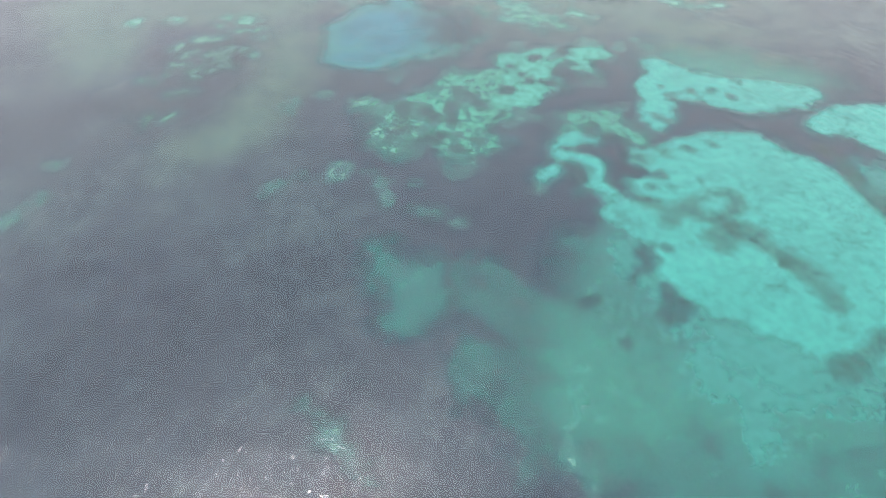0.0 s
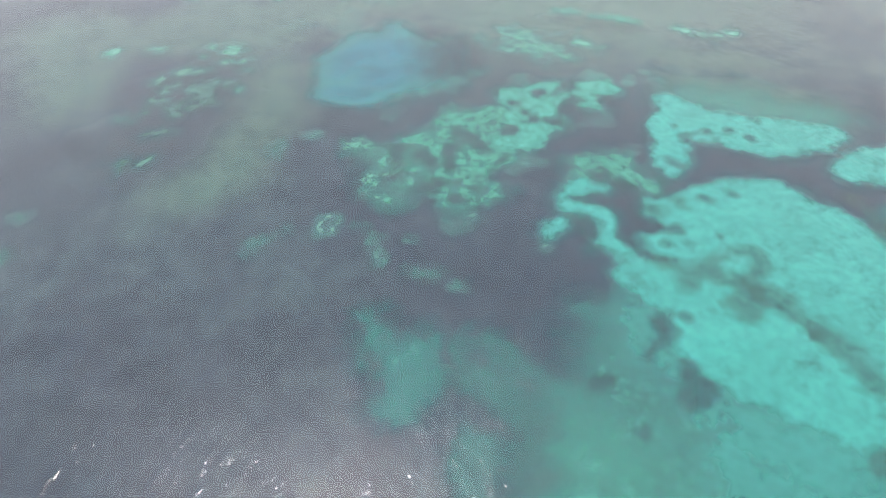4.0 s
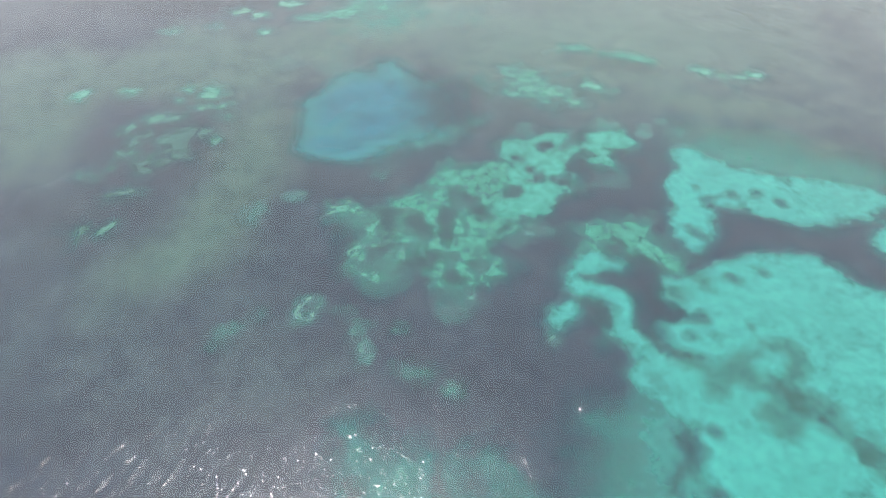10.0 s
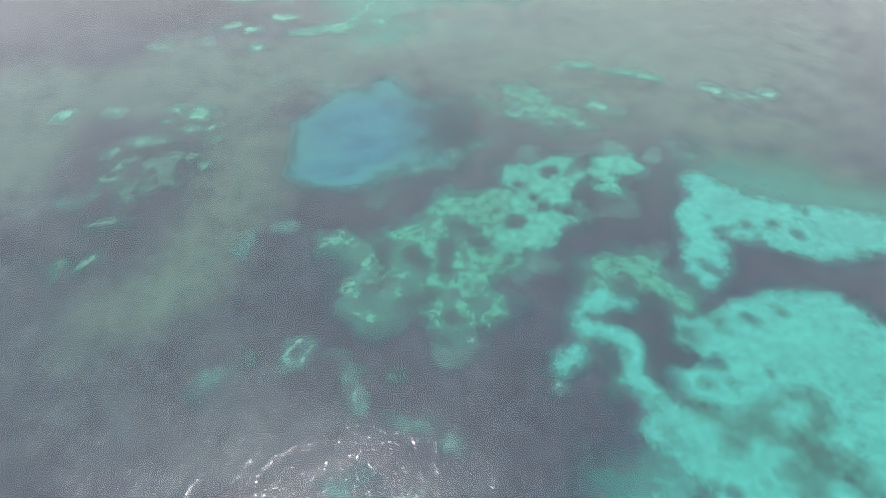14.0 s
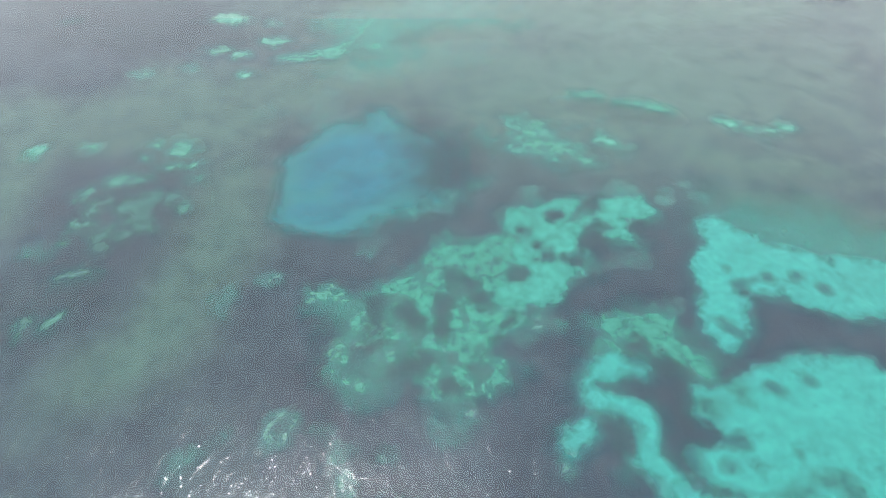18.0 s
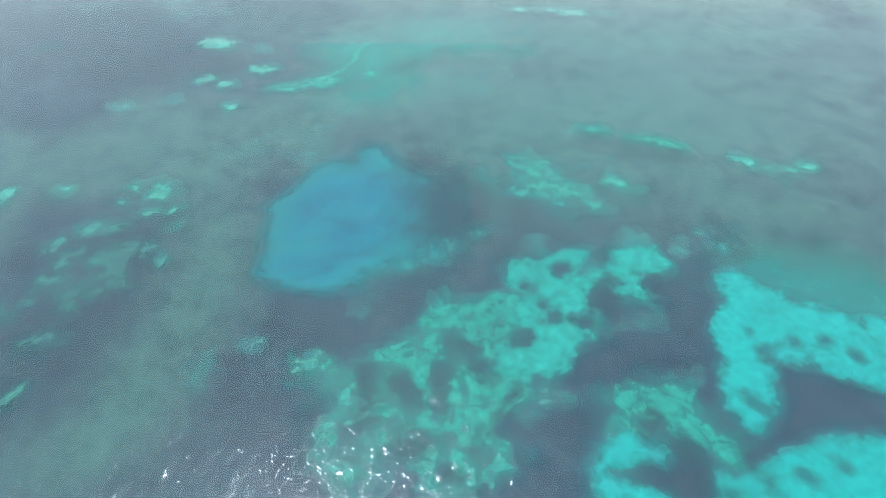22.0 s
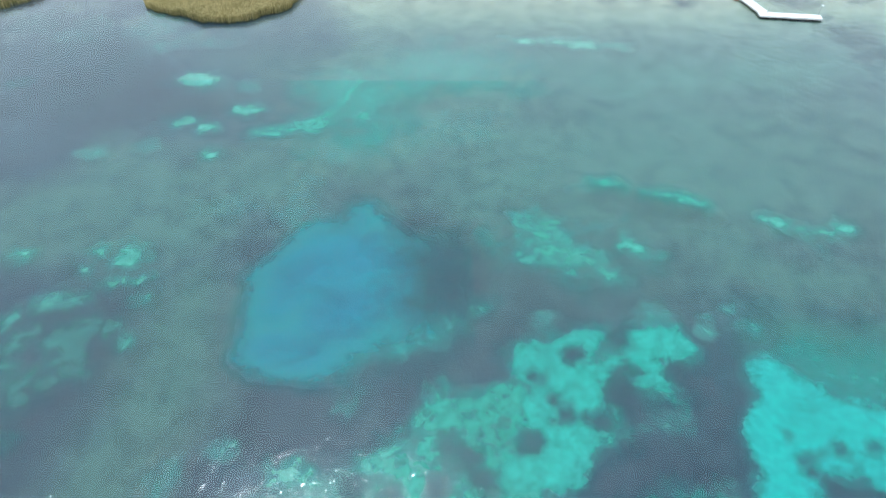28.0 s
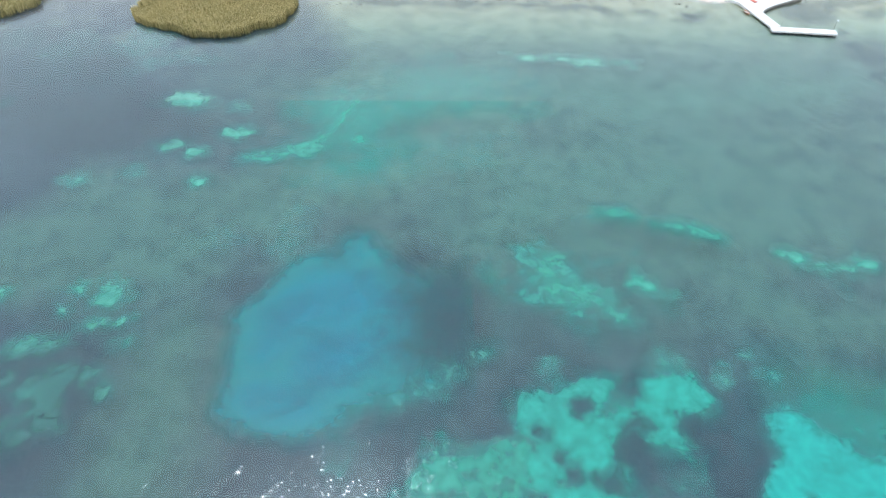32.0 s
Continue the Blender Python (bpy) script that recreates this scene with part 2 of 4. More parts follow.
def sheet(name, xs, ys, height, material, keep=None):
    """A grid over xs and ys with heights from an array; keep: which vertices to hold."""
    nx, ny = len(xs), len(ys)
    X, Y = np.meshgrid(xs, ys)
    Z = height(X, Y)
    idx = np.arange(nx * ny).reshape(ny, nx)
    quads = np.stack([idx[:-1, :-1], idx[:-1, 1:], idx[1:, 1:], idx[1:, :-1]], -1).reshape(-1, 4)
    V = np.stack([X, Y, Z], -1).reshape(-1, 3)
    if keep is not None:
        k = keep(X, Y).reshape(-1)
        quads = quads[k[quads].all(1)]
        used = np.unique(quads)
        back = np.full(len(V), -1)
        back[used] = np.arange(len(used))
        V, quads = V[used], back[quads]
    me = bpy.data.meshes.new(name)
    me.vertices.add(len(V))
    me.vertices.foreach_set("co", V.astype(np.float32).ravel())
    me.loops.add(quads.size)
    me.loops.foreach_set("vertex_index", quads.astype(np.int32).ravel())
    me.polygons.add(len(quads))
    me.polygons.foreach_set("loop_start", np.arange(0, quads.size, 4, dtype=np.int32))
    me.polygons.foreach_set("loop_total", np.full(len(quads), 4, dtype=np.int32))
    me.polygons.foreach_set("use_smooth", np.ones(len(quads), dtype=bool))
    me.update(calc_edges=True)
    me.materials.append(material)
    return new(name, me), V


def edge_distance(X, Y, blobs, holes=(), k=1.2):
    """Metres inside the edge of a union of ovals (x, y, half length, half width, turn) and of strokes [(x, y, half width), ...], less some holes."""
    def stroke(b):
        d = np.full(np.shape(X), -60.0)
        for (xa, ya, ra), (xb, yb, rb) in zip(b, b[1:] or b):
            ux, uy = xb - xa, yb - ya
            t = np.clip(((X - xa) * ux + (Y - ya) * uy) / max(ux * ux + uy * uy, 1e-6), 0, 1)
            d = np.maximum(d, ra + (rb - ra) * t - np.hypot(X - xa - t * ux, Y - ya - t * uy))
        return d

    def oval(b):
        if isinstance(b, list):
            return stroke(b)
        x, y, rx, ry, turn = b
        c, s = math.cos(radians(turn)), math.sin(radians(turn))
        u, v = ((X - x) * c + (Y - y) * s) / rx, (-(X - x) * s + (Y - y) * c) / ry
        r = np.sqrt(u * u + v * v) + 1e-6
        g = np.sqrt((u / rx) ** 2 + (v / ry) ** 2) / r + 1e-6
        return np.clip((1 - r) / g, -60, min(rx, ry))
    d = np.full(np.shape(X), -60.0)
    for b in blobs:
        o = oval(b)
        h = np.clip(0.5 + 0.5 * (o - d) / k, 0, 1)
        d = d * (1 - h) + o * h + k * h * (1 - h)
    for b in holes:
        d = np.minimum(d, -oval(b))
    return d


LATTICE = np.random.RandomState(7).rand(256, 256)


def fbm(X, Y, scale, octaves=4, gain=0.55, shift=0.0):
    """Smooth layered noise from -1 to 1 over arrays of places."""
    total, weight, norm = np.zeros(np.shape(X)), 1.0, 0.0
    for o in range(octaves):
        a = 0.6 * o + 0.4
        u = (X * math.cos(a) + Y * math.sin(a)) * scale + 17.3 * o + shift
        v = (-X * math.sin(a) + Y * math.cos(a)) * scale + 5.1 * o - shift * 0.7
        i, j = np.floor(u).astype(int), np.floor(v).astype(int)
        p, q = u - i, v - j
        p, q = p * p * (3 - 2 * p), q * q * (3 - 2 * q)
        g = lambda m, n: LATTICE[(i + m) % 256, (j + n) % 256]
        total += weight * (((g(0, 0) * (1 - p) + g(1, 0) * p) * (1 - q)) + (g(0, 1) * (1 - p) + g(1, 1) * p) * q)
        norm += weight
        weight *= gain
        scale *= 2.03
    return (total / norm - 0.5) * 2


POOL = [[(-28.4, 78.5, 6.9), (-20.6, 77.3, 6.8)], [(-29.0, 88.1, 6.7), (-26.9, 95.1, 8.9), (-21.6, 99.6, 10.7)], [(-13.1, 101.2, 12.1), (-6.1, 99.0, 9.6)], [(-16.1, 86.8, 11.9), (-7.8, 90.9, 11.5)], [(-14.5, 116.3, 2.6), (-14.1, 111.9, 2.9)], [(-23.2, 106.8, 4.4)]]
SILT = [
    (9, 6, [(-106.7, 90.6, 21.2, 16.6, 111.8), (-111.9, 109.3, 23.5, 16.9, -176.5)]),
    (8, 5, [(-46.1, 73.4, 24.5, 7.8, 92.3), (-50.4, 48.7, 15.8, 10.3, 101.4), (-56.1, 36.0, 12.5, 9.7, -152.3)]),
    (9, 6, [(-72.3, 113.7, 35.1, 18.7, -165.7)]),
    (10, 6, [(-61.1, 127.3, 23.2, 14.0, 170.0), (-41.1, 127.4, 16.4, 12.0, 165.7), (-15.6, 140.6, 22.7, 13.8, -159.7)]),
    (12, 6, [(-10.7, 179.8, 29.7, 12.6, 179.8), (34.0, 142.1, 28.1, 9.5, 172.3)]),
    (9, 6, [(83.6, 75.8, 23.9, 10.7, 155.9), (78.9, 95.9, 22.6, 9.5, 166.8)]),
    (26, 8, [(57.2, 132.1, 57.9, 31.7, -173.6), (29.8, 172.4, 77.0, 17.9, -179.3)]),
]


def pool_depth(X, Y):
    """Metres inside the hole's rim, which is steep in the west and fades out eastward."""
    east = np.clip((X + 18 - 0.25 * (Y - 90)) / 20.0, 0, 1)
    return edge_distance(X, Y, POOL, (), 4.0) * (1 - 0.72 * east)


def bed_height(X, Y):
    d = pool_depth(X, Y)
    z = BED - 2.6 * np.clip(d / 9.0, 0, 1) ** 1.3
    shore = np.clip((Y - 174) / 56.0, 0, 1)
    ripple = 0.02 * np.sin(X * 0.31 + np.sin(Y * 0.17)) * np.cos(Y * 0.27)
    return z + ripple + shore ** 1.2 * 0.8 + np.clip((Y - 236) * 0.06, 0, 6)


def spread(near, far, step, reach):
    """Coordinates that are dense from near to far and grow out to the reach on both sides."""
    inner = np.arange(near, far + step / 2, step)
    out = (reach ** (np.linspace(0, 1, 14)[1:]) - 1) / (reach - 1) * reach
    return np.concatenate([near - out[::-1], inner, far + out])


def silt_cover(x, y):
    """How much of the bed is silt, from 0 to 0.72."""
    cover = np.zeros(len(x))
    for soft, amp, blobs in SILT:
        d = edge_distance(x, y, blobs) + amp * 1.6 * fbm(x, y, 0.05, 4)
        cover = np.maximum(cover, np.clip((d / soft + 1) / 2, 0, 1))
    return cover * cover * (3 - 2 * cover) * 0.72


# ---- the lake bed, the water and the shore ----
ground, GV = sheet("ground", spread(-170, 170, 1.25, 2200), spread(-130, 262, 1.25, 2200), bed_height, M_BED)
gx, gy = GV[:, 0], GV[:, 1]
silt = silt_cover(gx, gy)
left = np.clip((-24 - gx) / 25, 0, 1)
shoal_haze = np.clip((gy - 170 - 56 * left + 4 * fbm(gx, gy, 0.05, 5)) / 40, 0, 1)
shoal_haze = np.maximum(shoal_haze ** 1.15, 0.3 * np.clip(fbm(gx, gy, 0.11, 4) * 2.2 - 0.1, 0, 1) * np.clip((gy - 178) / 25, 0, 1) * left)
# paler bed tone far out, painting the sky's hazy reflection into the bed
shoal_haze = np.maximum(shoal_haze, 0.56 * np.clip((gy - 50) / 120, 0, 1) * np.clip((gx + 75) / 65, 0, 1) * np.clip(0.8 + 0.7 * fbm(gx, gy, 0.03, 4), 0, 1))
for layer, values in (("silt", silt), ("shallow", shoal_haze)):
    ground.data.attributes.new(layer, "FLOAT", "POINT").data.foreach_set("value", values.astype(np.float32))
tagged(ground, "dark weed-grown lake bed under shallow clear water", "lake bed", kind="structure")


def wind_over(X, Y):
    """How rough the water is: calm in the lee of the shore and the reeds."""
    lee = np.clip((Y + 5) / 120.0, 0, 1) * (0.05 + 0.85 / (1 + np.exp((X - 5) / 20.0)))
    return 1 - lee


def waves(X, Y):
    rng = np.random.RandomState(4)
    z = np.zeros_like(X)
    side = 1 / (1 + np.exp(-(X - 12 - 0.2 * Y) / 22.0))
    fade = np.clip(1 - (np.hypot(X / 190.0, (Y - 60) / 230.0)) ** 8, 0, 1)
    fade = fade * wind_over(X, Y)
    for n in range(14):
        length = 1.6 + 1.8 * rng.rand()
        for weight, mean in ((1.3 - 1.3 * side, radians(-12)), (side, radians(44))):
            a = mean + rng.normal(0, 0.42)
            k = 2 * math.pi / length
            ph = rng.rand() * 6.28 + 0.9 * np.sin(X * 0.045 + n) + 0.9 * np.sin(Y * 0.037 - n)
            z += weight * 0.0075 * length / 2.4 * np.sin(k * (X * math.cos(a) + Y * math.sin(a)) + ph)
    return z * fade


water, WV = sheet("water", spread(-160, 160, 0.6, 2200), spread(-75, 246, 0.6, 2200), waves, M_WATER)
tagged(water, "clear turquoise lake water with small wind ripples", "water", kind="structure")


CAP = {"sand": 1.5, "pool": 30.0, "thin": 0.30, "faint": 0.2, "mottled": 0.42, "green": 1.5, "veil": 0.8, "haze": 1.5, "sparse": 0.5, "spot": 1.5, "weed": 1.5, "wisp": 1.5, "under": 0.6, "crown": 1.2, "hollow": 1.2, "wide": 1.5, "dim": 0.7, "brown": 0.7}
# metres of clear water over the bed: little over the tall weed, more over open sand and in the hole
CANOPY = 0.46
OPEN_WATER = {"sand": 0.74, "green": 0.75, "mottled": 0.45, "spot": 0.45, "thin": 0.22, "crown": 0.78, "wide": 0.9, "under": 0.6, "veil": 0.5, "haze": 0.8, "faint": 0.1, "pool": 1.0}
column = CANOPY + 0.08 * silt_cover(WV[:, 0], WV[:, 1]) + np.clip(BED - bed_height(WV[:, 0], WV[:, 1]), 0, 3)
SOFTS = (0.8, 1.2, 1.6, 2.2, 3.0, 3.8, 4.8, 6.2)


patches = 0


def extent(blobs, pad):
    """The box round some ovals and strokes."""
    pts = np.array([p for b in blobs for p in (b if isinstance(b, list) else [(b[0], b[1], max(b[2], b[3]))])], float)
    return *(pts[:, :2] - pts[:, 2:]).min(0) - pad, *(pts[:, :2] + pts[:, 2:]).max(0) + pad


def bed_patch(name, kind, label, category, blobs, holes=(), soft=1.2, amp=1.5, grain=0.3, group="", material=None, swell=0.06, level=0.06, seed=0.0, round_off=1.2, edge=0.0, warp=0.0):
    """A patch lying on the bed, thickest in its middle and thinning out at its edge."""
    global patches
    patches += 1
    level += 0.004 * (patches % 25)
    soft = edge or min(SOFTS, key=lambda s: abs(s - (1.75 if kind == "sand" else 1.35) * soft))
    x0, y0, x1, y1 = extent(blobs, soft + amp + warp + 1.0)
    step = min(max(0.25, max(x1 - x0, y1 - y0) / 220), 0.6)
    xs, ys = np.arange(x0, x1 + step, step), np.arange(y0, y1 + step, step)

    def cover(X, Y):
        if warp:
            X, Y = X + warp * fbm(X, Y, 0.28, 3, 0.6, seed + 3), Y + warp * fbm(X, Y, 0.28, 3, 0.6, seed + 9)
        inside = pool_depth(X, Y) if kind == "pool" else edge_distance(X, Y, blobs, holes, round_off)
        return np.minimum(inside, CAP[kind] * amp + 0.2 * soft) + 1.9 * amp * fbm(X, Y, grain * 0.9, 5, 0.6, seed)

    def lift(X, Y):
        bumps = 1 + 0.5 * fbm(X, Y, 0.9, 3)
        bed = np.maximum(bed_height(X, Y), BED - 3.0)
        return bed + (level + swell * np.clip(cover(X, Y) / 2.5 + 0.3, 0, 1) * bumps) * np.clip(-bed / 0.9, 0.08, 1)

    def whole(X, Y):
        """The cells that hang together with the middle of some stroke or oval, with no stray islands."""
        inside = cover(X, Y) > -1.1 * soft
        grown = np.zeros_like(inside)
        for b in blobs:
            for p in b if isinstance(b, list) else [b]:
                grown[min(int((p[1] - y0) / step), len(ys) - 1), min(int((p[0] - x0) / step), len(xs) - 1)] = True
        grown &= inside
        if not grown.any():
            return inside
        while True:
            more = grown.copy()
            more[1:] |= grown[:-1]
            more[:-1] |= grown[1:]
            more[:, 1:] |= more[:, :-1].copy()
            more[:, :-1] |= more[:, 1:].copy()
            more &= inside
            if (more == grown).all():
                return grown
            grown = more

    if kind in OPEN_WATER:
        w = (WV[:, 0] > x0 - 2) & (WV[:, 0] < x1 + 2) & (WV[:, 1] > y0 - 2) & (WV[:, 1] < y1 + 2)
        reach = np.clip((cover(WV[w, 0], WV[w, 1] + 0.6) + 2.0 * soft) / (2.2 * soft), 0, 1) * OPEN_WATER[kind]
        column[w] = np.maximum(column[w], CANOPY + (0.55 + 0.1 * (kind == "sand")) * reach)
    ob, V = sheet(name, xs, ys, lift, material or cover_material(kind, soft), whole)
    ob.data.attributes.new("cover", "FLOAT", "POINT").data.foreach_set("value", cover(V[:, 0], V[:, 1]).astype(np.float32))
    return tagged(ob, label, category, group)


# ---- patches on the bed ----
bed_patch("thin_sand_patch", "haze", "thin sand dusting beside a bright sand flat", "sand patch", [(81.7, 70.4, 14.7, 7.7, 157.1), (95.5, 65.4, 13.4, 5.5, 170.0), (72.6, 75.7, 9.0, 5.1, 165.7)], soft=4.5, amp=3, grain=0.12, level=0.064, swell=0.03, seed=62.1)
bed_patch("thin_sand_patch", "haze", "thin sand dusting beside a bright sand flat", "sand patch", [(34.1, -15.0, 16.7, 9.7, 64.4), (41.3, -28.6, 20.2, 13.3, -168.5), (55.5, -38.2, 24.5, 10.9, -175.0), (28.3, -23.8, 8.7, 6.8, -116.2)], soft=4.5, amp=5, grain=0.14, level=0.056, swell=0.03, seed=54.9)
bed_patch("thin_sand_patch", "haze", "thin sand cover mottled with weed on the bed", "sand patch", [(31.0, -30.7, 11.8, 7.6, -172.2), (50.9, -38.2, 18.8, 8.9, -174.6), (67.2, -41.3, 12.2, 7.8, -155.7), (23.8, -39.1, 6.7, 5.7, -151.5)], soft=4, amp=5, grain=0.14, level=0.110, swell=0.03, seed=67.5)
bed_patch("weed_band", "sparse", "sparse dark weed meadow on the lake bed", "water weed", [(-69.1, 75.6, 14.4, 11.4, -132.3), (-77.2, 55.7, 12.8, 10.7, -118.0)], soft=4.5, amp=4, grain=0.12, level=0.580, swell=0.03, seed=288.0)
bed_patch("thin_sand_patch", "faint", "faint thin sand cover among weed on the bed", "sand patch", [(-84.1, 136.8, 3.1, 2.2, 103.6)], soft=2.5, amp=2, grain=0.25, level=0.144, swell=0.03, seed=48.6)
bed_patch("thin_sand_patch", "faint", "speckled pale sand among weed near reeds", "sand patch", [(-115.0, 201.2, 21.0, 5.5, 170.4), (-113.1, 192.3, 8.9, 4.7, 170.8), (-95.5, 201.4, 16.1, 5.1, 178.2), (-81.1, 189.1, 14.5, 3.6, -158.3)], soft=3, amp=7, grain=0.12, level=0.148, swell=0.03, seed=52.2)
bed_patch("thin_sand_patch", "faint", "faint thin sand cover among weed on the bed", "sand patch", [(-11.7, 170.7, 12.0, 5.9, -167.0), (-4.0, 178.3, 10.2, 3.6, -159.2), (-16.0, 164.0, 7.0, 3.9, 178.5)], soft=3, amp=6, grain=0.15, level=0.156, swell=0.03, seed=59.4)
bed_patch("thin_sand_patch", "faint", "faint thin sand cover among weed on the bed", "sand patch", [(-8.8, 146.6, 11.6, 5.8, -170.3), (-19.5, 137.2, 6.1, 4.5, -157.9), (10.0, 146.7, 7.2, 3.9, -179.0), (-17.7, 149.0, 4.4, 2.5, 178.1)], soft=4, amp=7, grain=0.12, level=0.164, swell=0.03, seed=66.6)
bed_patch("thin_sand_patch", "faint", "faint thin sand cover among weed on the bed", "sand patch", [(-36.4, 116.6, 9.8, 2.4, 158.8), (-25.0, 116.7, 6.9, 1.7, 158.6), (-30.8, 121.4, 3.9, 1.2, 179.4)], soft=4, amp=6, grain=0.12, level=0.140, swell=0.03, seed=45.0)
bed_patch("thin_sand_patch", "veil", "thin sand cover mottled with weed on the bed", "sand patch", [(23.8, 109.7, 5.8, 2.7, 141.5), (27.5, 104.7, 5.8, 1.8, 130.8), (33.7, 102.3, 3.5, 1.7, 166.8), (17.4, 105.4, 6.0, 3.7, -177.3), (30.0, 100.6, 4.6, 1.9, 151.2)], soft=2.2, amp=4.5, grain=0.2, level=0.110, swell=0.03, seed=67.5)
bed_patch("sand_patch", "spot", "pale sand patch on the weedy lake bed", "sand patch", [(33.6, 193.3, 8.3, 1.4, 176.4), (48.8, 191.3, 7.6, 1.4, 174.5)], soft=2, amp=2, grain=0.2, level=0.402, swell=0.03, seed=91.8)
bed_patch("weed_band", "sparse", "sparse dark weed meadow on the lake bed", "water weed", [(2.5, 100.5, 9.5, 6.4, 88.6), (-1.3, 108.7, 5.5, 5.2, 170.6)], soft=4.5, amp=2, grain=0.15, level=0.568, swell=0.03, seed=277.2)
bed_patch("thin_sand_patch", "haze", "thin sand cover mottled with weed on the bed", "sand patch", [(62.5, -40.5, 21.6, 13.4, -163.5), (46.4, -51.7, 15.6, 8.4, -172.7), (66.6, -54.5, 11.8, 7.4, -156.9)], soft=4.5, amp=5, grain=0.12, level=0.110, swell=0.03, seed=67.5)
bed_patch("weed_band", "sparse", "sparse dark weed meadow on the lake bed", "water weed", [(69.1, 223.0, 2.7, 1.9, -164.3)], soft=1.5, amp=1.6, grain=0.3, level=0.584, swell=0.03, seed=291.6)
bed_patch("weed_band", "sparse", "sparse dark weed meadow on the lake bed", "water weed", [(81.5, 218.0, 3.7, 1.9, -173.9)], soft=1.5, amp=1.6, grain=0.3, level=0.560, swell=0.03, seed=270.0)
bed_patch("weed_band", "sparse", "sparse dark weed meadow on the lake bed", "water weed", [(84.9, 220.3, 3.7, 1.2, -177.8)], soft=1.5, amp=1.6, grain=0.3, level=0.564, swell=0.03, seed=273.6)
bed_patch("weed_band", "sparse", "sparse dark weed meadow on the lake bed", "water weed", [(130.3, 225.9, 1.2, 0.8, -161.0)], soft=1.5, amp=1.6, grain=0.3, level=0.568, swell=0.03, seed=277.2)
bed_patch("weed_band", "sparse", "sparse dark weed meadow on the lake bed", "water weed", [(128.2, 209.7, 1.6, 1.0, -157.3)], soft=1.5, amp=1.6, grain=0.3, level=0.572, swell=0.03, seed=280.8)
bed_patch("weed_band", "sparse", "sparse dark weed meadow on the lake bed", "water weed", [(119.7, 225.0, 8.1, 5.8, -177.7), (123.1, 219.5, 4.7, 2.3, -172.1)], soft=3, amp=2, grain=0.2, level=0.576, swell=0.03, seed=284.4)
bed_patch("weed_band", "sparse", "sparse dark weed meadow on the lake bed", "water weed", [(132.1, 197.5, 8.0, 7.0, 45.4), (133.6, 185.5, 7.1, 3.7, -167.9)], soft=3.5, amp=3, grain=0.12, level=0.580, swell=0.03, seed=288.0)
bed_patch("weed_band", "sparse", "sparse dark weed meadow on the lake bed", "water weed", [(-105.5, 177.6, 27.2, 14.9, 169.5), (-81.6, 160.3, 18.9, 10.6, 171.0)], soft=4.5, amp=5, grain=0.06, level=0.584, swell=0.03, seed=291.6)
bed_patch("weed_band", "sparse", "sparse dark weed meadow on the lake bed", "water weed", [(-13.1, 229.6, 11.4, 2.1, -179.6), (9.6, 228.1, 9.4, 1.7, -179.5)], soft=2.5, amp=2, grain=0.3, level=0.560, swell=0.03, seed=270.0)
bed_patch("weed_band", "sparse", "sparse dark weed meadow on the lake bed", "water weed", [(36.0, 227.5, 13.1, 2.1, 173.9), (52.6, 225.2, 7.4, 2.0, 162.3)], soft=2.5, amp=2, grain=0.3, level=0.564, swell=0.03, seed=273.6)
bed_patch("weed_band", "brown", "brownish band of sparse weed on the bed", "water weed", [(138.9, 230.9, 11.5, 3.3, -177.2), (147.2, 224.0, 5.9, 3.0, -168.2)], soft=3, amp=3, grain=0.2, level=0.448, swell=0.03, seed=142.2)
bed_patch("weed_band", "sparse", "sparse dark weed meadow on the lake bed", "water weed", [(3.6, 94.3, 8.9, 5.1, 85.2), (-1.3, 88.5, 5.7, 4.0, -146.2)], soft=4.5, amp=3, grain=0.2, level=0.572, swell=0.03, seed=280.8)
bed_patch("weed_band", "sparse", "sparse dark weed meadow on the lake bed", "water weed", [(-103.3, 169.0, 30.5, 17.0, 168.4), (-117.7, 191.2, 28.9, 17.9, 161.0)], soft=4.5, amp=3, grain=0.06, level=0.580, swell=0.03, seed=288.0)
bed_patch("thin_sand_patch", "haze", "thin sand dusting beside a bright sand flat", "sand patch", [(-11.8, 172.1, 21.1, 10.6, -162.3), (7.5, 182.1, 21.6, 8.3, -179.5), (-18.6, 158.0, 11.8, 7.2, -133.5)], soft=4.5, amp=7, grain=0.1, level=0.064, swell=0.03, seed=62.1)

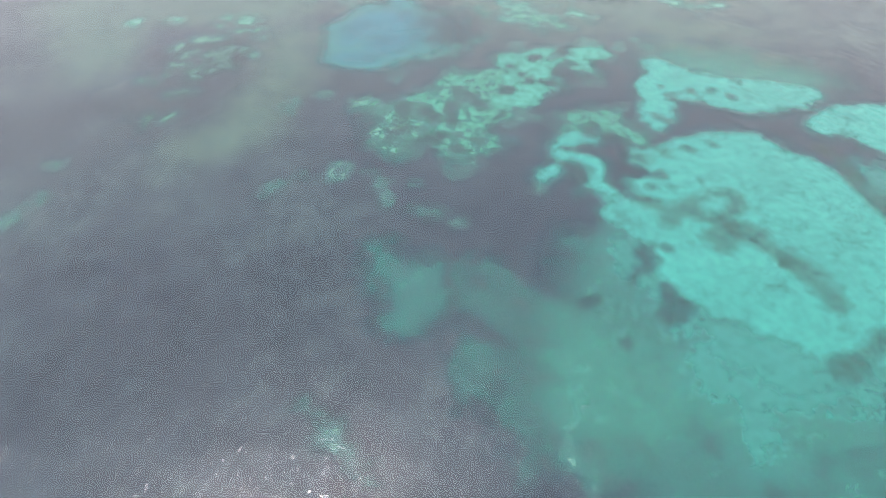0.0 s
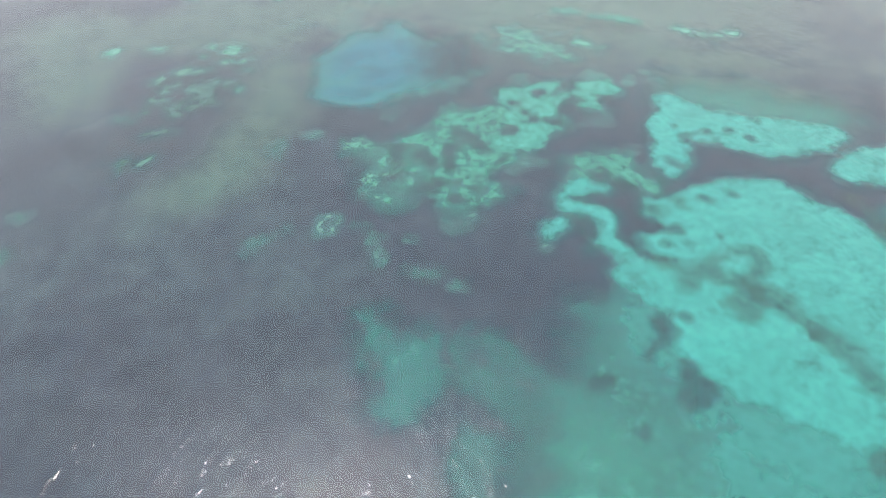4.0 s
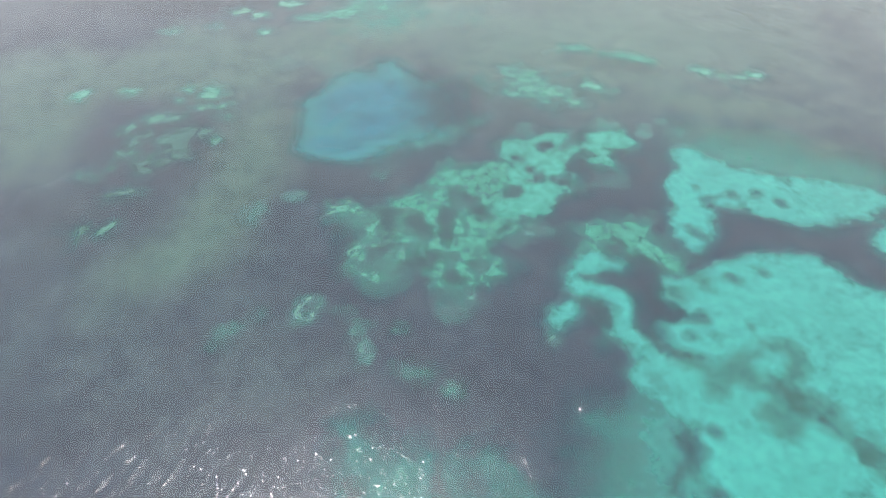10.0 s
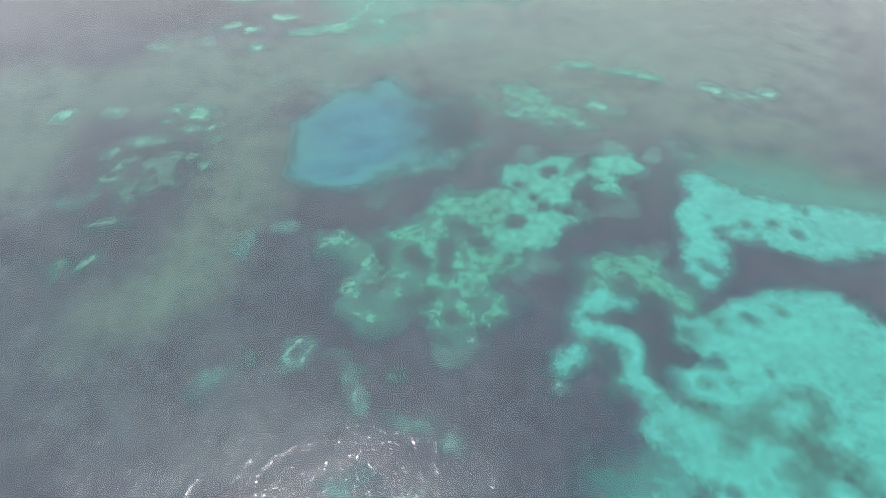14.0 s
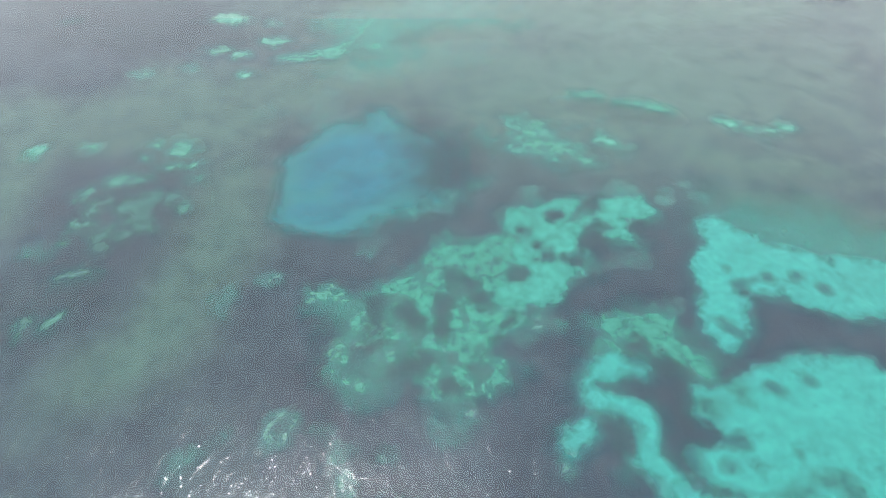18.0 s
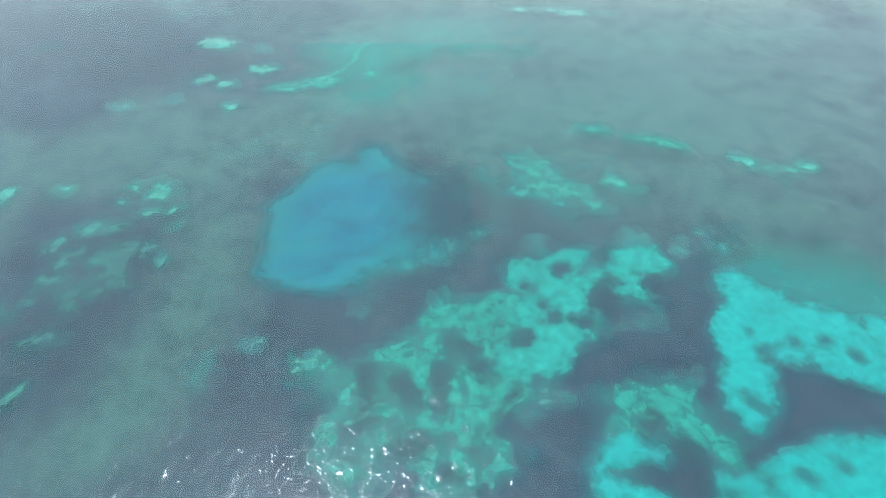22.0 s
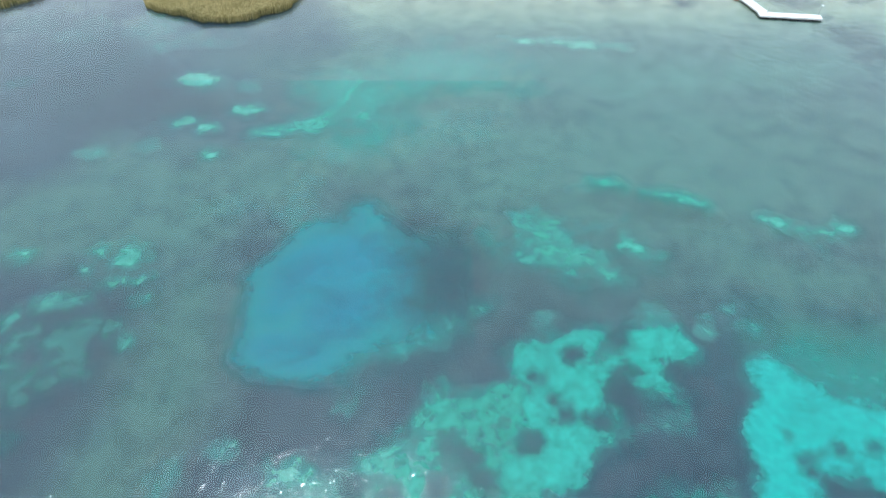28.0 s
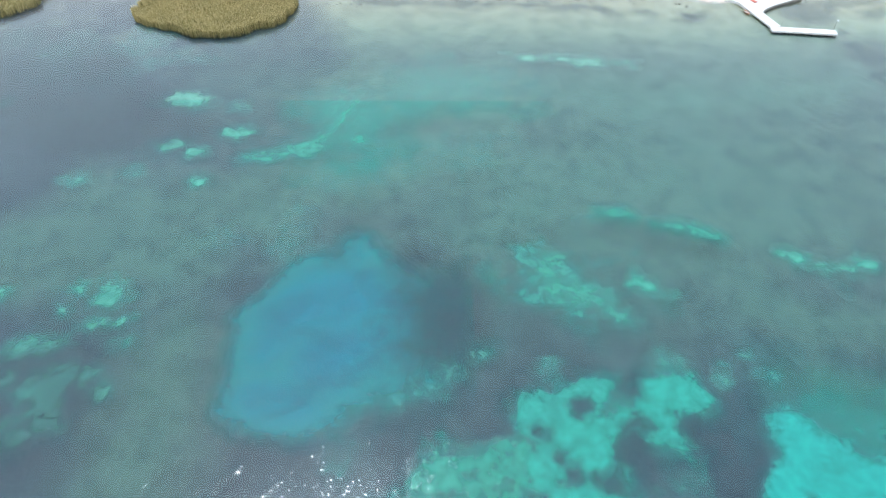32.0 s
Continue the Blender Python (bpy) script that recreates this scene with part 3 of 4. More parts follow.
# the layer of each kind of patch: name, cover, label, level over the bed, softness, ragged edge, group
LAYERS = {
    "flat": ("sand_patch", "sand", "pale sand patch on the weedy lake bed", 0.34, 2.2, 1.15, ""),
    "crown": ("sand_patch", "crown", "bright sand bank with ragged weedy edges", 0.34, 2.2, 1.8, ""),
    "wide": ("sand_patch", "wide", "wide sand flat fading into thin weed", 0.30, 4.8, 2.6, ""),
    "streak": ("sand_patch", "green", "pale sand streak far out on the bed", 0.40, 1.6, 0.6, "far sand streaks"),
    "bank": ("sand_patch", "green", "green sand bank broken up by dark weed", 0.27, 1.6, 2.0, ""),
    "under": ("thin_sand_patch", "under", "thin sand cover mottled with weed on the bed", 0.15, 2.2, 2.6, ""),
    "mottled": ("sand_patch", "mottled", "mottled sand flat broken up by dark weed", 0.24, 2.2, 2.6, ""),
    "thin": ("thin_sand_patch", "thin", "thin sand cover mottled with weed on the bed", 0.20, 1.6, 1.7, ""),
    "veil": ("thin_sand_patch", "veil", "thin sand cover mottled with weed on the bed", 0.12, 2.2, 2.0, ""),
    "dust": ("thin_sand_patch", "haze", "thin round sand patch with a weedy middle", 0.10, 3.0, 2.0, ""),
    "spot": ("sand_patch", "spot", "small round pale sand spot on dark weed bed", 0.36, 2.4, 1.8, "small sand spots"),
    "far": ("sand_patch", "spot", "pale sand streak far out on the bed", 0.36, 2.4, 1.8, "far sand streaks"),
    "band": ("weed_band", "brown", "brownish band of sparse weed on the bed", 0.45, 1.6, 1.3, ""),
    "dim": ("weed_band", "dim", "brownish band of sparse weed on the bed", 0.45, 3.8, 2.0, ""),
    "clump": ("weed_clump", "weed", "dark water weed clump growing on pale sand", 0.51, 1.0, 0.8, "weed clumps on sand"),
    "hollow": ("weed_clump", "hollow", "ragged dark weed growing in a gap of the sand", 0.53, 1.6, 1.4, "weed in the sand bank"),
    "faintclump": ("weed_clump", "wisp", "sparse small weed clump growing on pale sand", 0.51, 1.0, 0.8, "weed clumps on sand"),
}
laid = 0


def lay(layer, strokes, holes=(), label=""):
    """One patch of the given layer."""
    global laid
    laid += 1
    name, kind, usual, level, edge, amp, group = LAYERS[layer]
    return bed_patch(name, kind, label or usual, "water weed" if "weed" in name else "sand patch", strokes, holes, amp=amp, grain=0.2 if layer == "flat" else 0.26, group=group,
                     level=level, swell=0.14 if name == "weed_clump" else 0.03, seed=3.7 * laid, edge=edge, warp=0.8)


lay("crown", [[(19.4, 74.7, 3.5), (22.2, 73.2, 4.6), (26.6, 76.3, 5.4), (30.5, 79.2, 3.8)], [(28.2, 70.9, 4.9), (25, 63, 5.8), (22, 55.8, 4.7), (16.6, 53.3, 3.9)], [(20.2, 64.4, 4.2), (20.2, 59, 4.3)]], [[(27.2, 76.6, 1.3)], [(19.8, 72.1, 1.1)], [(24.5, 64, 1.4)], [(28.6, 63.5, 1.2), (31, 63.3, 1.6)], [(33.3, 67.7, 1.4), (35.8, 68.7, 0.7)], [(16.2, 57.4, 0.9), (17.8, 58.7, 1.5)], [(22.7, 66.8, 0.5)]], label="bright sand bank pocked with round dark weed holes")
lay("crown", [[(31.9, 73.2, 3.5), (36.3, 75.1, 2.3), (39.7, 77.9, 3.4), (42.9, 79.2, 4.3), (46.4, 78.8, 3.5)], [(39.7, 74.8, 4), (41.1, 71.4, 3.8), (42.9, 69, 2.2)], [(32.4, 65.1, 1.6), (33.7, 63.1, 1.5)]], [[(36.8, 79.6, 1.5), (37.9, 82.9, 1.1)], [(37.1, 72.9, 1.5), (35.4, 71.4, 1.1)], [(45.2, 73.2, 1.2)]], label="bright sand arm with ragged weedy bays")
lay("bank", [[(16, 67.3, 4.5), (10.3, 64.4, 5.1), (4.9, 64.4, 4.3), (1.4, 61.6, 2.7)], [(3.8, 69, 2)], [(0.6, 57, 4.7), (-3.5, 55.1, 3.7), (-5.9, 55.7, 2.4)], [(13.3, 57.7, 3.7), (14, 53.3, 4.7), (15.2, 47.9, 3.4), (10.7, 44.5, 3.6), (7.7, 49.1, 3)]], [[(4.8, 58.3, 1.5), (7.8, 57.4, 1.1)], [(9.7, 52.9, 0.8), (11, 50.5, 0.8)], [(9.5, 57, 0.6)], [(14.6, 61.7, 0.7)]], label="green sand bank thinning into mottled weed")
lay("bank", [[(-0.4, 52, 2.5), (-0.5, 46.2, 2)], [(9.5, 41.8, 2.8), (5.1, 41, 2.8), (1.3, 41.8, 2.4), (-2.8, 42.1, 2.4), (-5.9, 42.5, 2)], [(4.7, 50, 1.7), (4.7, 45.4, 1.4)], [(11.7, 47.9, 2.6)]], [[(2.7, 44.3, 0.9)], [(2.7, 50.8, 0.9), (2.9, 47.9, 0.8)]])
lay("bank", [[(1.3, 33, 1.4), (1.7, 30.5, 1.6), (4.6, 30, 1.9), (6.6, 32, 2.1), (6.8, 34.6, 1.9), (4.6, 35.9, 1.6), (2.2, 35.3, 1.4)], [(11, 37.1, 1.9), (12.4, 34.9, 1.7), (10.2, 32, 1.7)]], [[(3.5, 32.7, 1)]], label="pale sand ring round a dark weed patch")
lay("mottled", [[(-19.8, 52.6, 2.6), (-15.3, 49, 3.4), (-12.1, 46.7, 3.2), (-13.5, 42.8, 2.9)], [(-9.1, 46.7, 2.1), (-7, 51.2, 2)], [(-21.6, 50.4, 1.8)]])
lay("mottled", [[(-16.2, 38.3, 1.9), (-14.4, 34.1, 2.6), (-11.7, 31.3, 2)], [(-10.3, 37.6, 1.9), (-5.7, 38.6, 1.7), (-2.9, 39.1, 1.4)]])
lay("thin", [[(39.8, 64.7, 1.5), (42.7, 63.1, 2), (44.8, 64.4, 1.3)]])
lay("thin", [[(30.3, 58.8, 1.4), (34.3, 60.3, 1.1), (37.5, 62.1, 1.1)]])
lay("thin", [[(43.4, 86.3, 2.5), (45.4, 85.7, 2.2), (46.5, 83.6, 1.2)]])
lay("thin", [[(52.9, 82.6, 1.1), (54.7, 85, 1)]])
lay("thin", [[(22.7, 84.9, 1.4), (23.7, 82.2, 1.2)]])
lay("thin", [[(21.5, 46.8, 1.3), (24.4, 46, 1.3)]])
lay("thin", [[(17.2, 42.6, 1.4), (20.1, 44.3, 1.1)]])
lay("thin", [[(-11.9, 67.8, 1.7), (-12.5, 64.4, 1.3)]])
lay("under", [[(28.7, 70.2, 5.4), (20.1, 63, 7.8), (12.3, 59, 9.2), (4.8, 56.4, 9.1), (-1.4, 52.6, 7.6)], [(14.9, 51.4, 6), (8.7, 46.8, 6), (0.8, 45.6, 7.2), (-6.2, 46.7, 5.5)], [(38.5, 74.8, 5.3)]], label="thin sand cover round a bright sand bank")
lay("under", [[(-7.3, 49, 6.3), (-13.1, 46.7, 6.7), (-18.4, 49, 4.8)], [(-14, 37.1, 4.1), (-11.7, 32.2, 4.3), (-4.7, 37.1, 3.5), (3.7, 37.1, 4.4), (4.6, 32.2, 4.7), (11.1, 35.1, 3.7)]], label="thin mottled sand cover among weed")
lay("under", [[(33.9, 43.5, 5.6), (41.2, 43.5, 7.5), (46.9, 37, 5.9)], [(31.2, 33.8, 4.5), (35.4, 25.1, 3.7), (37, 17.1, 3.4)], [(47.5, 32.3, 2.8), (47.4, 25.1, 2.7)]], label="thin sand cover round a branching bank")
lay("flat", [[(62.6, 72, 4.1), (62.3, 66.6, 5), (57.9, 60.4, 3.6), (57.6, 55.2, 4.2)], [(66, 63.8, 8.2), (71.3, 60.4, 7.7), (76.8, 58.3, 7.6), (81.7, 55, 7)], [(58.2, 51.5, 4.8), (56.2, 46.2, 4.5), (56, 43.2, 2.7)], [(86.8, 55.9, 7.9), (94, 56.3, 6.8), (100.4, 57.7, 4.2)]], label="bright sand flat with a few dark weed spots")
lay("clump", [[(61.7, 56, 1.3), (64, 56.5, 1.7), (66, 57.1, 1)], [(62.3, 53.9, 0.9)]])
lay("clump", [[(69.1, 58, 1.2)]])
lay("clump", [[(74.9, 58.3, 1.7)]])
lay("clump", [[(79.5, 55.2, 1.6)]])
lay("clump", [[(61.5, 60.1, 0.9)]])
lay("thin", [[(44.8, 39.4, 1.3), (45.2, 38.4, 1.3)]])
lay("thin", [[(46.3, 50.5, 0.9), (47.4, 51.7, 1)]])
lay("flat", [[(27.8, 32.6, 1.5), (30.3, 35.4, 2.5), (33.9, 36.2, 3.3), (37.1, 35.9, 2.4)], [(29, 30.5, 2.3), (32.2, 29.2, 2), (36.1, 27.7, 2.4), (37.9, 25.6, 2.2), (37, 21.2, 1.9), (36.1, 18.9, 1.8), (37.6, 16.8, 2.3), (38.7, 14.3, 1.9)]], label="branching pale sand bank between dark weed")
lay("flat", [[(27, 24.8, 1.2), (25.3, 21.9, 1.7), (23.7, 21, 1.3)]], label="small pale sand patch beside a branching bank")
lay("thin", [[(23, 18.6, 0.9), (22, 16.8, 1)]])
lay("thin", [[(30.5, 27.7, 1.2), (27.9, 26.6, 1.2)]])
lay("bank", [[(35.7, 45.2, 3.3), (39.2, 44.9, 4.6), (43.9, 44.9, 3.6)], [(34, 40.5, 3.5), (37.4, 39.2, 2.5)], [(41.6, 41, 2.8), (45.6, 40.7, 3), (47.9, 37.6, 2.9), (49.3, 35.1, 2.3)]], label="green sand bank broken up by dark weed")
lay("thin", [[(48, 50, 1.9), (44.9, 49.6, 1.5)]])
lay("thin", [[(16.5, 44.9, 1.9), (20.3, 46.2, 1.8), (24.4, 46.6, 1.7)]])
lay("flat", [[(47.8, 30.2, 2.2), (49.6, 27.2, 3.8), (53.5, 27.2, 6), (60.6, 28.6, 8.1), (68.1, 29.4, 9.6), (75.1, 28.6, 10.4)], [(43.8, 18.1, 2.6), (47, 17.1, 3.8), (52.9, 17.7, 5.9), (61.5, 19.7, 8.2), (68.9, 18.4, 8.7)], [(40.1, 12.1, 3), (41.3, 8.6, 5.9), (45.4, 5.2, 7), (52.8, 4.1, 8), (62.4, 6.3, 7.5), (71.7, 9.8, 7.4)], [(70.6, 24.4, 12.9), (79.9, 18.7, 14.4), (84.9, 10, 12.9), (87.3, -2.5, 12.1)], [(54.7, -6.6, 11.9), (64.2, -13.4, 12.9), (73.6, -18.4, 12.5)]], label="wide bright turquoise sand flat in shallow water")
lay("wide", [[(42.4, 7, 4.5), (38.4, -3.7, 4.6), (42.5, -11.9, 6.9)], [(52.6, -17.1, 11.4), (61.6, -23.1, 10.9), (71, -26.5, 10.5)], [(53.2, -27.6, 7.7), (63, -31.8, 7.5)]], label="wide sand flat fading into thin weed")
lay("flat", [[(99, 41.4, 4.9), (106.3, 43.1, 8.3), (113.2, 40.5, 11.1), (120.4, 37.5, 13)]], label="pale sand flat beyond a lane of weed")
lay("wide", [[(102.4, 17.6, 7.8), (98, 0.6, 8.7), (91.3, -15.3, 7.7)], [(77.7, -20.9, 9.1), (81.3, -31.4, 8.6)]], label="sand flat fading out beside weed lanes")
lay("band", [[(94.6, 32.4, 1.9), (96.6, 25.6, 1.9), (97.7, 16, 2.1), (99.9, 5.6, 2.4)]], label="brownish weed lane between two sand flats")
lay("band", [[(45.3, 13.3, 1.5), (48, 11.1, 1.7), (50.6, 9.7, 1.8), (53.5, 9.3, 2.2), (56.2, 8.6, 2.5), (59.8, 7.4, 2.8), (62.1, 5, 2.8)], [(49.7, 6.5, 1.6), (51, 5.6, 1.4)], [(56.4, 12.1, 1.5), (59.6, 13.3, 1.2)], [(63.1, 15.1, 1.1), (65.6, 14.6, 1.7), (66.8, 11.9, 1.3), (65.1, 8.4, 1.1)], [(58.2, 1.4, 2.1), (59.3, -1.4, 1.7)]], label="brownish weed band winding across pale sand")
lay("band", [[(62.2, 5.7, 1.9), (64.8, 2.5, 3), (67.5, 0.4, 3), (69.3, -3, 2.4), (71.7, -6.3, 2.1)]], label="long dark weed tongue across pale sand")
lay("band", [[(72.2, -6.7, 2.1), (75.1, -11.5, 2.5), (76.4, -17.8, 2.1)]], label="brownish weed band winding across pale sand")
lay("band", [[(53.2, 31.7, 1.8), (55.1, 30.7, 1.6)], [(48.6, 28.3, 1.9), (51.2, 28.5, 1.4)]])
lay("clump", [[(45.2, 24.2, 1.5), (46.4, 22.9, 2.4)]])
lay("clump", [[(51.6, 21.6, 1.6)]])
lay("faintclump", [[(48.7, 17.4, 1.1)]])
lay("faintclump", [[(60.5, 32, 1.5), (61.6, 31.1, 1.3)]])
lay("faintclump", [[(67.5, 33.3, 1.4)]])
lay("faintclump", [[(60.4, 19.7, 0.7)]])
lay("clump", [[(42.1, -4.5, 2), (43.8, -6.5, 1.5), (40.1, -9.3, 1.1), (38.4, -12.2, 1)]])
lay("clump", [[(45, -13.5, 1.1), (45.1, -17.1, 2.2), (46.9, -18.8, 2), (43.7, -20.9, 1.8)]])
lay("faintclump", [[(27.9, -17.9, 1.1), (29.7, -17, 1.2)]])
lay("faintclump", [[(47.4, -3.1, 1.1)]])
lay("faintclump", [[(34.3, -27.5, 1.4)]])
lay("band", [[(71.1, -33.8, 1.6), (76.8, -30.1, 1.5), (83.8, -26.4, 2)]])
lay("dust", [[(-12.8, -2.7, 2.2), (-12.1, -7.6, 2.8), (-9.4, -12.7, 2.6)], [(-4.2, -10.1, 3.7), (-3.9, -16.8, 4.2), (-6.8, -20.7, 3.1)]], [[(-7.9, -8.6, 1.2), (-9.7, -7.6, 0.7)]], label="thin round sand patch with a weedy middle")
lay("thin", [[(4.2, 5.6, 1.4)]])
lay("thin", [[(-1.1, 8.8, 1.6)]])
lay("thin", [[(-40.9, 16.7, 1.3), (-37.8, 19.3, 1.8), (-34.2, 22.2, 1.6)]])
lay("thin", [[(-24.8, 24.7, 2.1), (-26.1, 22.3, 1.6)]])
lay("thin", [[(-17.6, 23.1, 1.2)]])
lay("thin", [[(-13.3, 17.3, 1.8), (-11.8, 14.2, 1.9)]])
lay("thin", [[(-14.3, 19.6, 1.1)]])
lay("thin", [[(-6.8, 18.6, 1.1)]])
lay("thin", [[(3.4, 5.6, 1.2)]])
lay("thin", [[(-3, 8.5, 1.1), (-5.1, 9.7, 1)]])
lay("thin", [[(1.9, 23.4, 1.7), (5.2, 23.4, 1.8), (7.6, 25.7, 1.2)]])
lay("thin", [[(-32.2, 57, 1.7)]])
lay("thin", [[(-39.5, 53.8, 1.4), (-41.1, 49, 1.3)]])
lay("thin", [[(-23.7, -39.9, 1.1), (-21.4, -42.9, 1.5), (-17, -47.7, 1.7), (-12.5, -52.6, 1.8)]])
lay("thin", [[(-96.3, 6.4, 2.3), (-94, 10.5, 2.1), (-91.7, 14.4, 1.3)]])
lay("thin", [[(-94.2, 27.3, 1.4)]])
lay("thin", [[(19.9, -47.7, 1.5), (20.8, -50.7, 1.6), (22.8, -53.7, 1.6)]])
lay("thin", [[(13.4, -52.3, 1.7), (15.9, -48.9, 1.5)]])
lay("spot", [[(-68.9, 79, 2.4), (-66.4, 79.8, 3.7), (-64.5, 81.7, 2.4)], [(-65.3, 76.2, 2.7), (-68.2, 73.8, 1.9)]], label="ragged pale sand patch among dark weed")
lay("spot", [[(-67.5, 70.2, 1.4), (-66.3, 70.9, 1.3)]])
lay("spot", [[(-63.8, 73.1, 1.3), (-61.7, 72.9, 1)]])
lay("spot", [[(-73.4, 88.4, 1.9), (-69.6, 89, 2.1)]])
lay("spot", [[(-66, 88.2, 0.8)]])
lay("spot", [[(-60.2, 82.1, 1.5)]])
lay("spot", [[(-56.6, 78.6, 1.7)]])
lay("spot", [[(-57.9, 93.5, 1.3)]])
lay("spot", [[(-63.7, 93.1, 1.1), (-61.5, 93.7, 1.1)]])
lay("spot", [[(-64.5, 100.5, 1.6), (-62.2, 101.9, 2.1)]])
lay("spot", [[(-69.3, 103.3, 1.4)]])
lay("spot", [[(-70.5, 97.5, 1)]])
lay("spot", [[(-80.3, 83.7, 1.2)]])
lay("spot", [[(-76.9, 77.7, 1.2), (-76.4, 79.8, 1.3), (-74.3, 80.9, 1.2)]])
lay("spot", [[(-77.7, 73.8, 1.2), (-75.1, 74.1, 1.4)]])
lay("spot", [[(-71.4, 69.5, 1.6), (-70.3, 70.4, 1.3)]])
lay("spot", [[(-70.6, 66.1, 0.6)]])
lay("spot", [[(-82.4, 65.6, 1.1)]])
lay("spot", [[(-80, 67.2, 0.9), (-78.4, 68.1, 0.9)]])
lay("spot", [[(-75.3, 58.1, 0.9), (-73, 58.6, 1.2), (-70.9, 59.1, 1.4)]])
lay("spot", [[(-77.5, 45.6, 1.7)]])
lay("spot", [[(-73.6, 45.7, 1.2), (-72.3, 47, 1.2), (-71, 48.4, 1)]])
lay("spot", [[(-98.1, 99.5, 1.4)]])
lay("spot", [[(-86.3, 101.4, 1.4), (-84.7, 101.8, 1.4)]])
lay("spot", [[(-55.5, 89.5, 0.8)]])
lay("spot", [[(-64.9, 83.9, 0.9)]])
lay("far", [[(-71.6, 170.9, 2), (-66.3, 171.8, 3.3), (-62.7, 170.7, 2.4)]])
lay("thin", [[(-56.7, 169.6, 1.8), (-50.3, 167.4, 1.8)]])
lay("far", [[(-67.1, 149.7, 1.4), (-63.1, 151.7, 1.9)]])
lay("far", [[(-58.9, 148, 1.3), (-56.9, 148.3, 1.1)]])
lay("far", [[(-52.1, 156, 0.9), (-47, 155.6, 1.6)]])
lay("streak", [[(-44.3, 145.7, 1.9), (-39.4, 146.2, 2.2), (-34.7, 148.4, 2), (-31.1, 148.4, 3.4), (-28.4, 150.9, 2.6), (-26, 154.9, 1.3), (-24.5, 159.6, 0.9), (-22.8, 163.9, 1.1), (-20.6, 169.8, 1.3), (-22.6, 173.6, 0.7)]], label="long bright bent sand streak on the bed")
lay("far", [[(-18.1, 153, 2)]])
lay("thin", [[(-71.7, 140.2, 2.3)]])
lay("thin", [[(-84.3, 136.8, 2.3)]])
lay("far", [[(-54.6, 136.1, 0.9)]])
lay("thin", [[(-118.2, 168.6, 2.2), (-115.9, 169.2, 2.2)]])
lay("thin", [[(-102.5, 187.7, 2.2)]])
lay("thin", [[(-115.2, 196, 4.3), (-109.4, 195.4, 3.3)]])
lay("streak", [[(38.8, 125.7, 1.2), (43.1, 125.7, 1.6), (45, 125.2, 1.2)]])
lay("streak", [[(49.8, 122.3, 1), (54.1, 121.7, 1.6), (58.3, 120.4, 1.6), (62.3, 118.1, 1.2)]])
lay("thin", [[(34.2, 123.7, 1.5), (36, 124.5, 1.4)]])
lay("dim", [[(41.2, 121.1, 2.4), (47.3, 119.6, 2.8), (53, 117.1, 2.9), (59.9, 114.6, 2.7)]], label="brownish band of sparse weed on the bed")
lay("thin", [[(35.2, 110.3, 1.4), (38.4, 111.9, 1.1), (44.3, 113.5, 1)]])
lay("far", [[(43.1, 105.8, 0.8), (45, 103.9, 1.6), (47.1, 101.6, 1.4)]])
lay("far", [[(37.4, 96.4, 0.9), (38.7, 96.5, 1)]])
lay("mottled", [[(24, 108.7, 2.1), (27.1, 104.3, 2.2), (29.7, 101.5, 2.3), (32.9, 101.2, 2.3)], [(24.3, 111.3, 1.8), (28, 111.6, 1.8)]])
lay("thin", [[(35, 101.5, 1.4), (32, 97.7, 0.9), (33.3, 96, 0.9)]])
lay("far", [[(75.8, 113.6, 0.8), (77.9, 111.2, 1.1)]])
lay("far", [[(79.9, 110.4, 0.9), (83.5, 110.2, 1.5), (86.4, 109.4, 1)]])
lay("far", [[(89.4, 110.3, 0.5), (92.8, 110.3, 0.7)]])
lay("thin", [[(84.6, 104.1, 1.3)]])
lay("thin", [[(44.1, 87.1, 1.8), (46.1, 85.6, 1.4)]])
lay("thin", [[(53, 82.3, 1.1), (54.6, 85.6, 0.9)]])
lay("thin", [[(22.7, 84.1, 1.4)]])
lay("thin", [[(60.1, 87.6, 1)]])
lay("thin", [[(61.3, 83.1, 0.9), (63.1, 83.1, 0.9)]])
lay("clump", [[(27.2, 76.6, 1.6)]], label="round dark weed clump in a sand bank")
lay("clump", [[(19.8, 72.1, 1.4)]], label="round dark weed clump in a sand bank")
lay("clump", [[(24.5, 64, 1.7)]], label="round dark weed clump in a sand bank")
lay("clump", [[(28.6, 63.5, 1.5), (31, 63.3, 1.9)]], label="round dark weed clump in a sand bank")
lay("clump", [[(33.3, 67.7, 1.9), (36.1, 68.7, 1.2)]], label="round dark weed clump in a sand bank")
lay("clump", [[(16.2, 57.4, 1.4), (17.8, 58.7, 2)]], label="round dark weed clump in a sand bank")
lay("clump", [[(22.7, 66.8, 0.9)]], label="round dark weed clump in a sand bank")
lay("clump", [[(36.8, 79.6, 1.9), (37.7, 82.2, 1.4)]], label="round dark weed clump in a sand bank")
lay("clump", [[(37.1, 72.9, 1.8), (35.4, 71.4, 1.6)]], label="round dark weed clump in a sand bank")
lay("clump", [[(45.2, 73.2, 1.5), (46.8, 74.5, 1.2)]], label="round dark weed clump in a sand bank")
lay("hollow", [[(4.8, 58.3, 2), (7.8, 57.4, 1.6)]])
lay("hollow", [[(9.7, 52.9, 1.3), (11, 50.5, 1.3)]])
lay("hollow", [[(2.7, 44.3, 1.5)]])
lay("hollow", [[(2.7, 51.2, 1.6), (2.9, 47.7, 1.4)]])
lay("hollow", [[(-4.3, 48.8, 1.7), (-2.6, 46.7, 1.3)]])
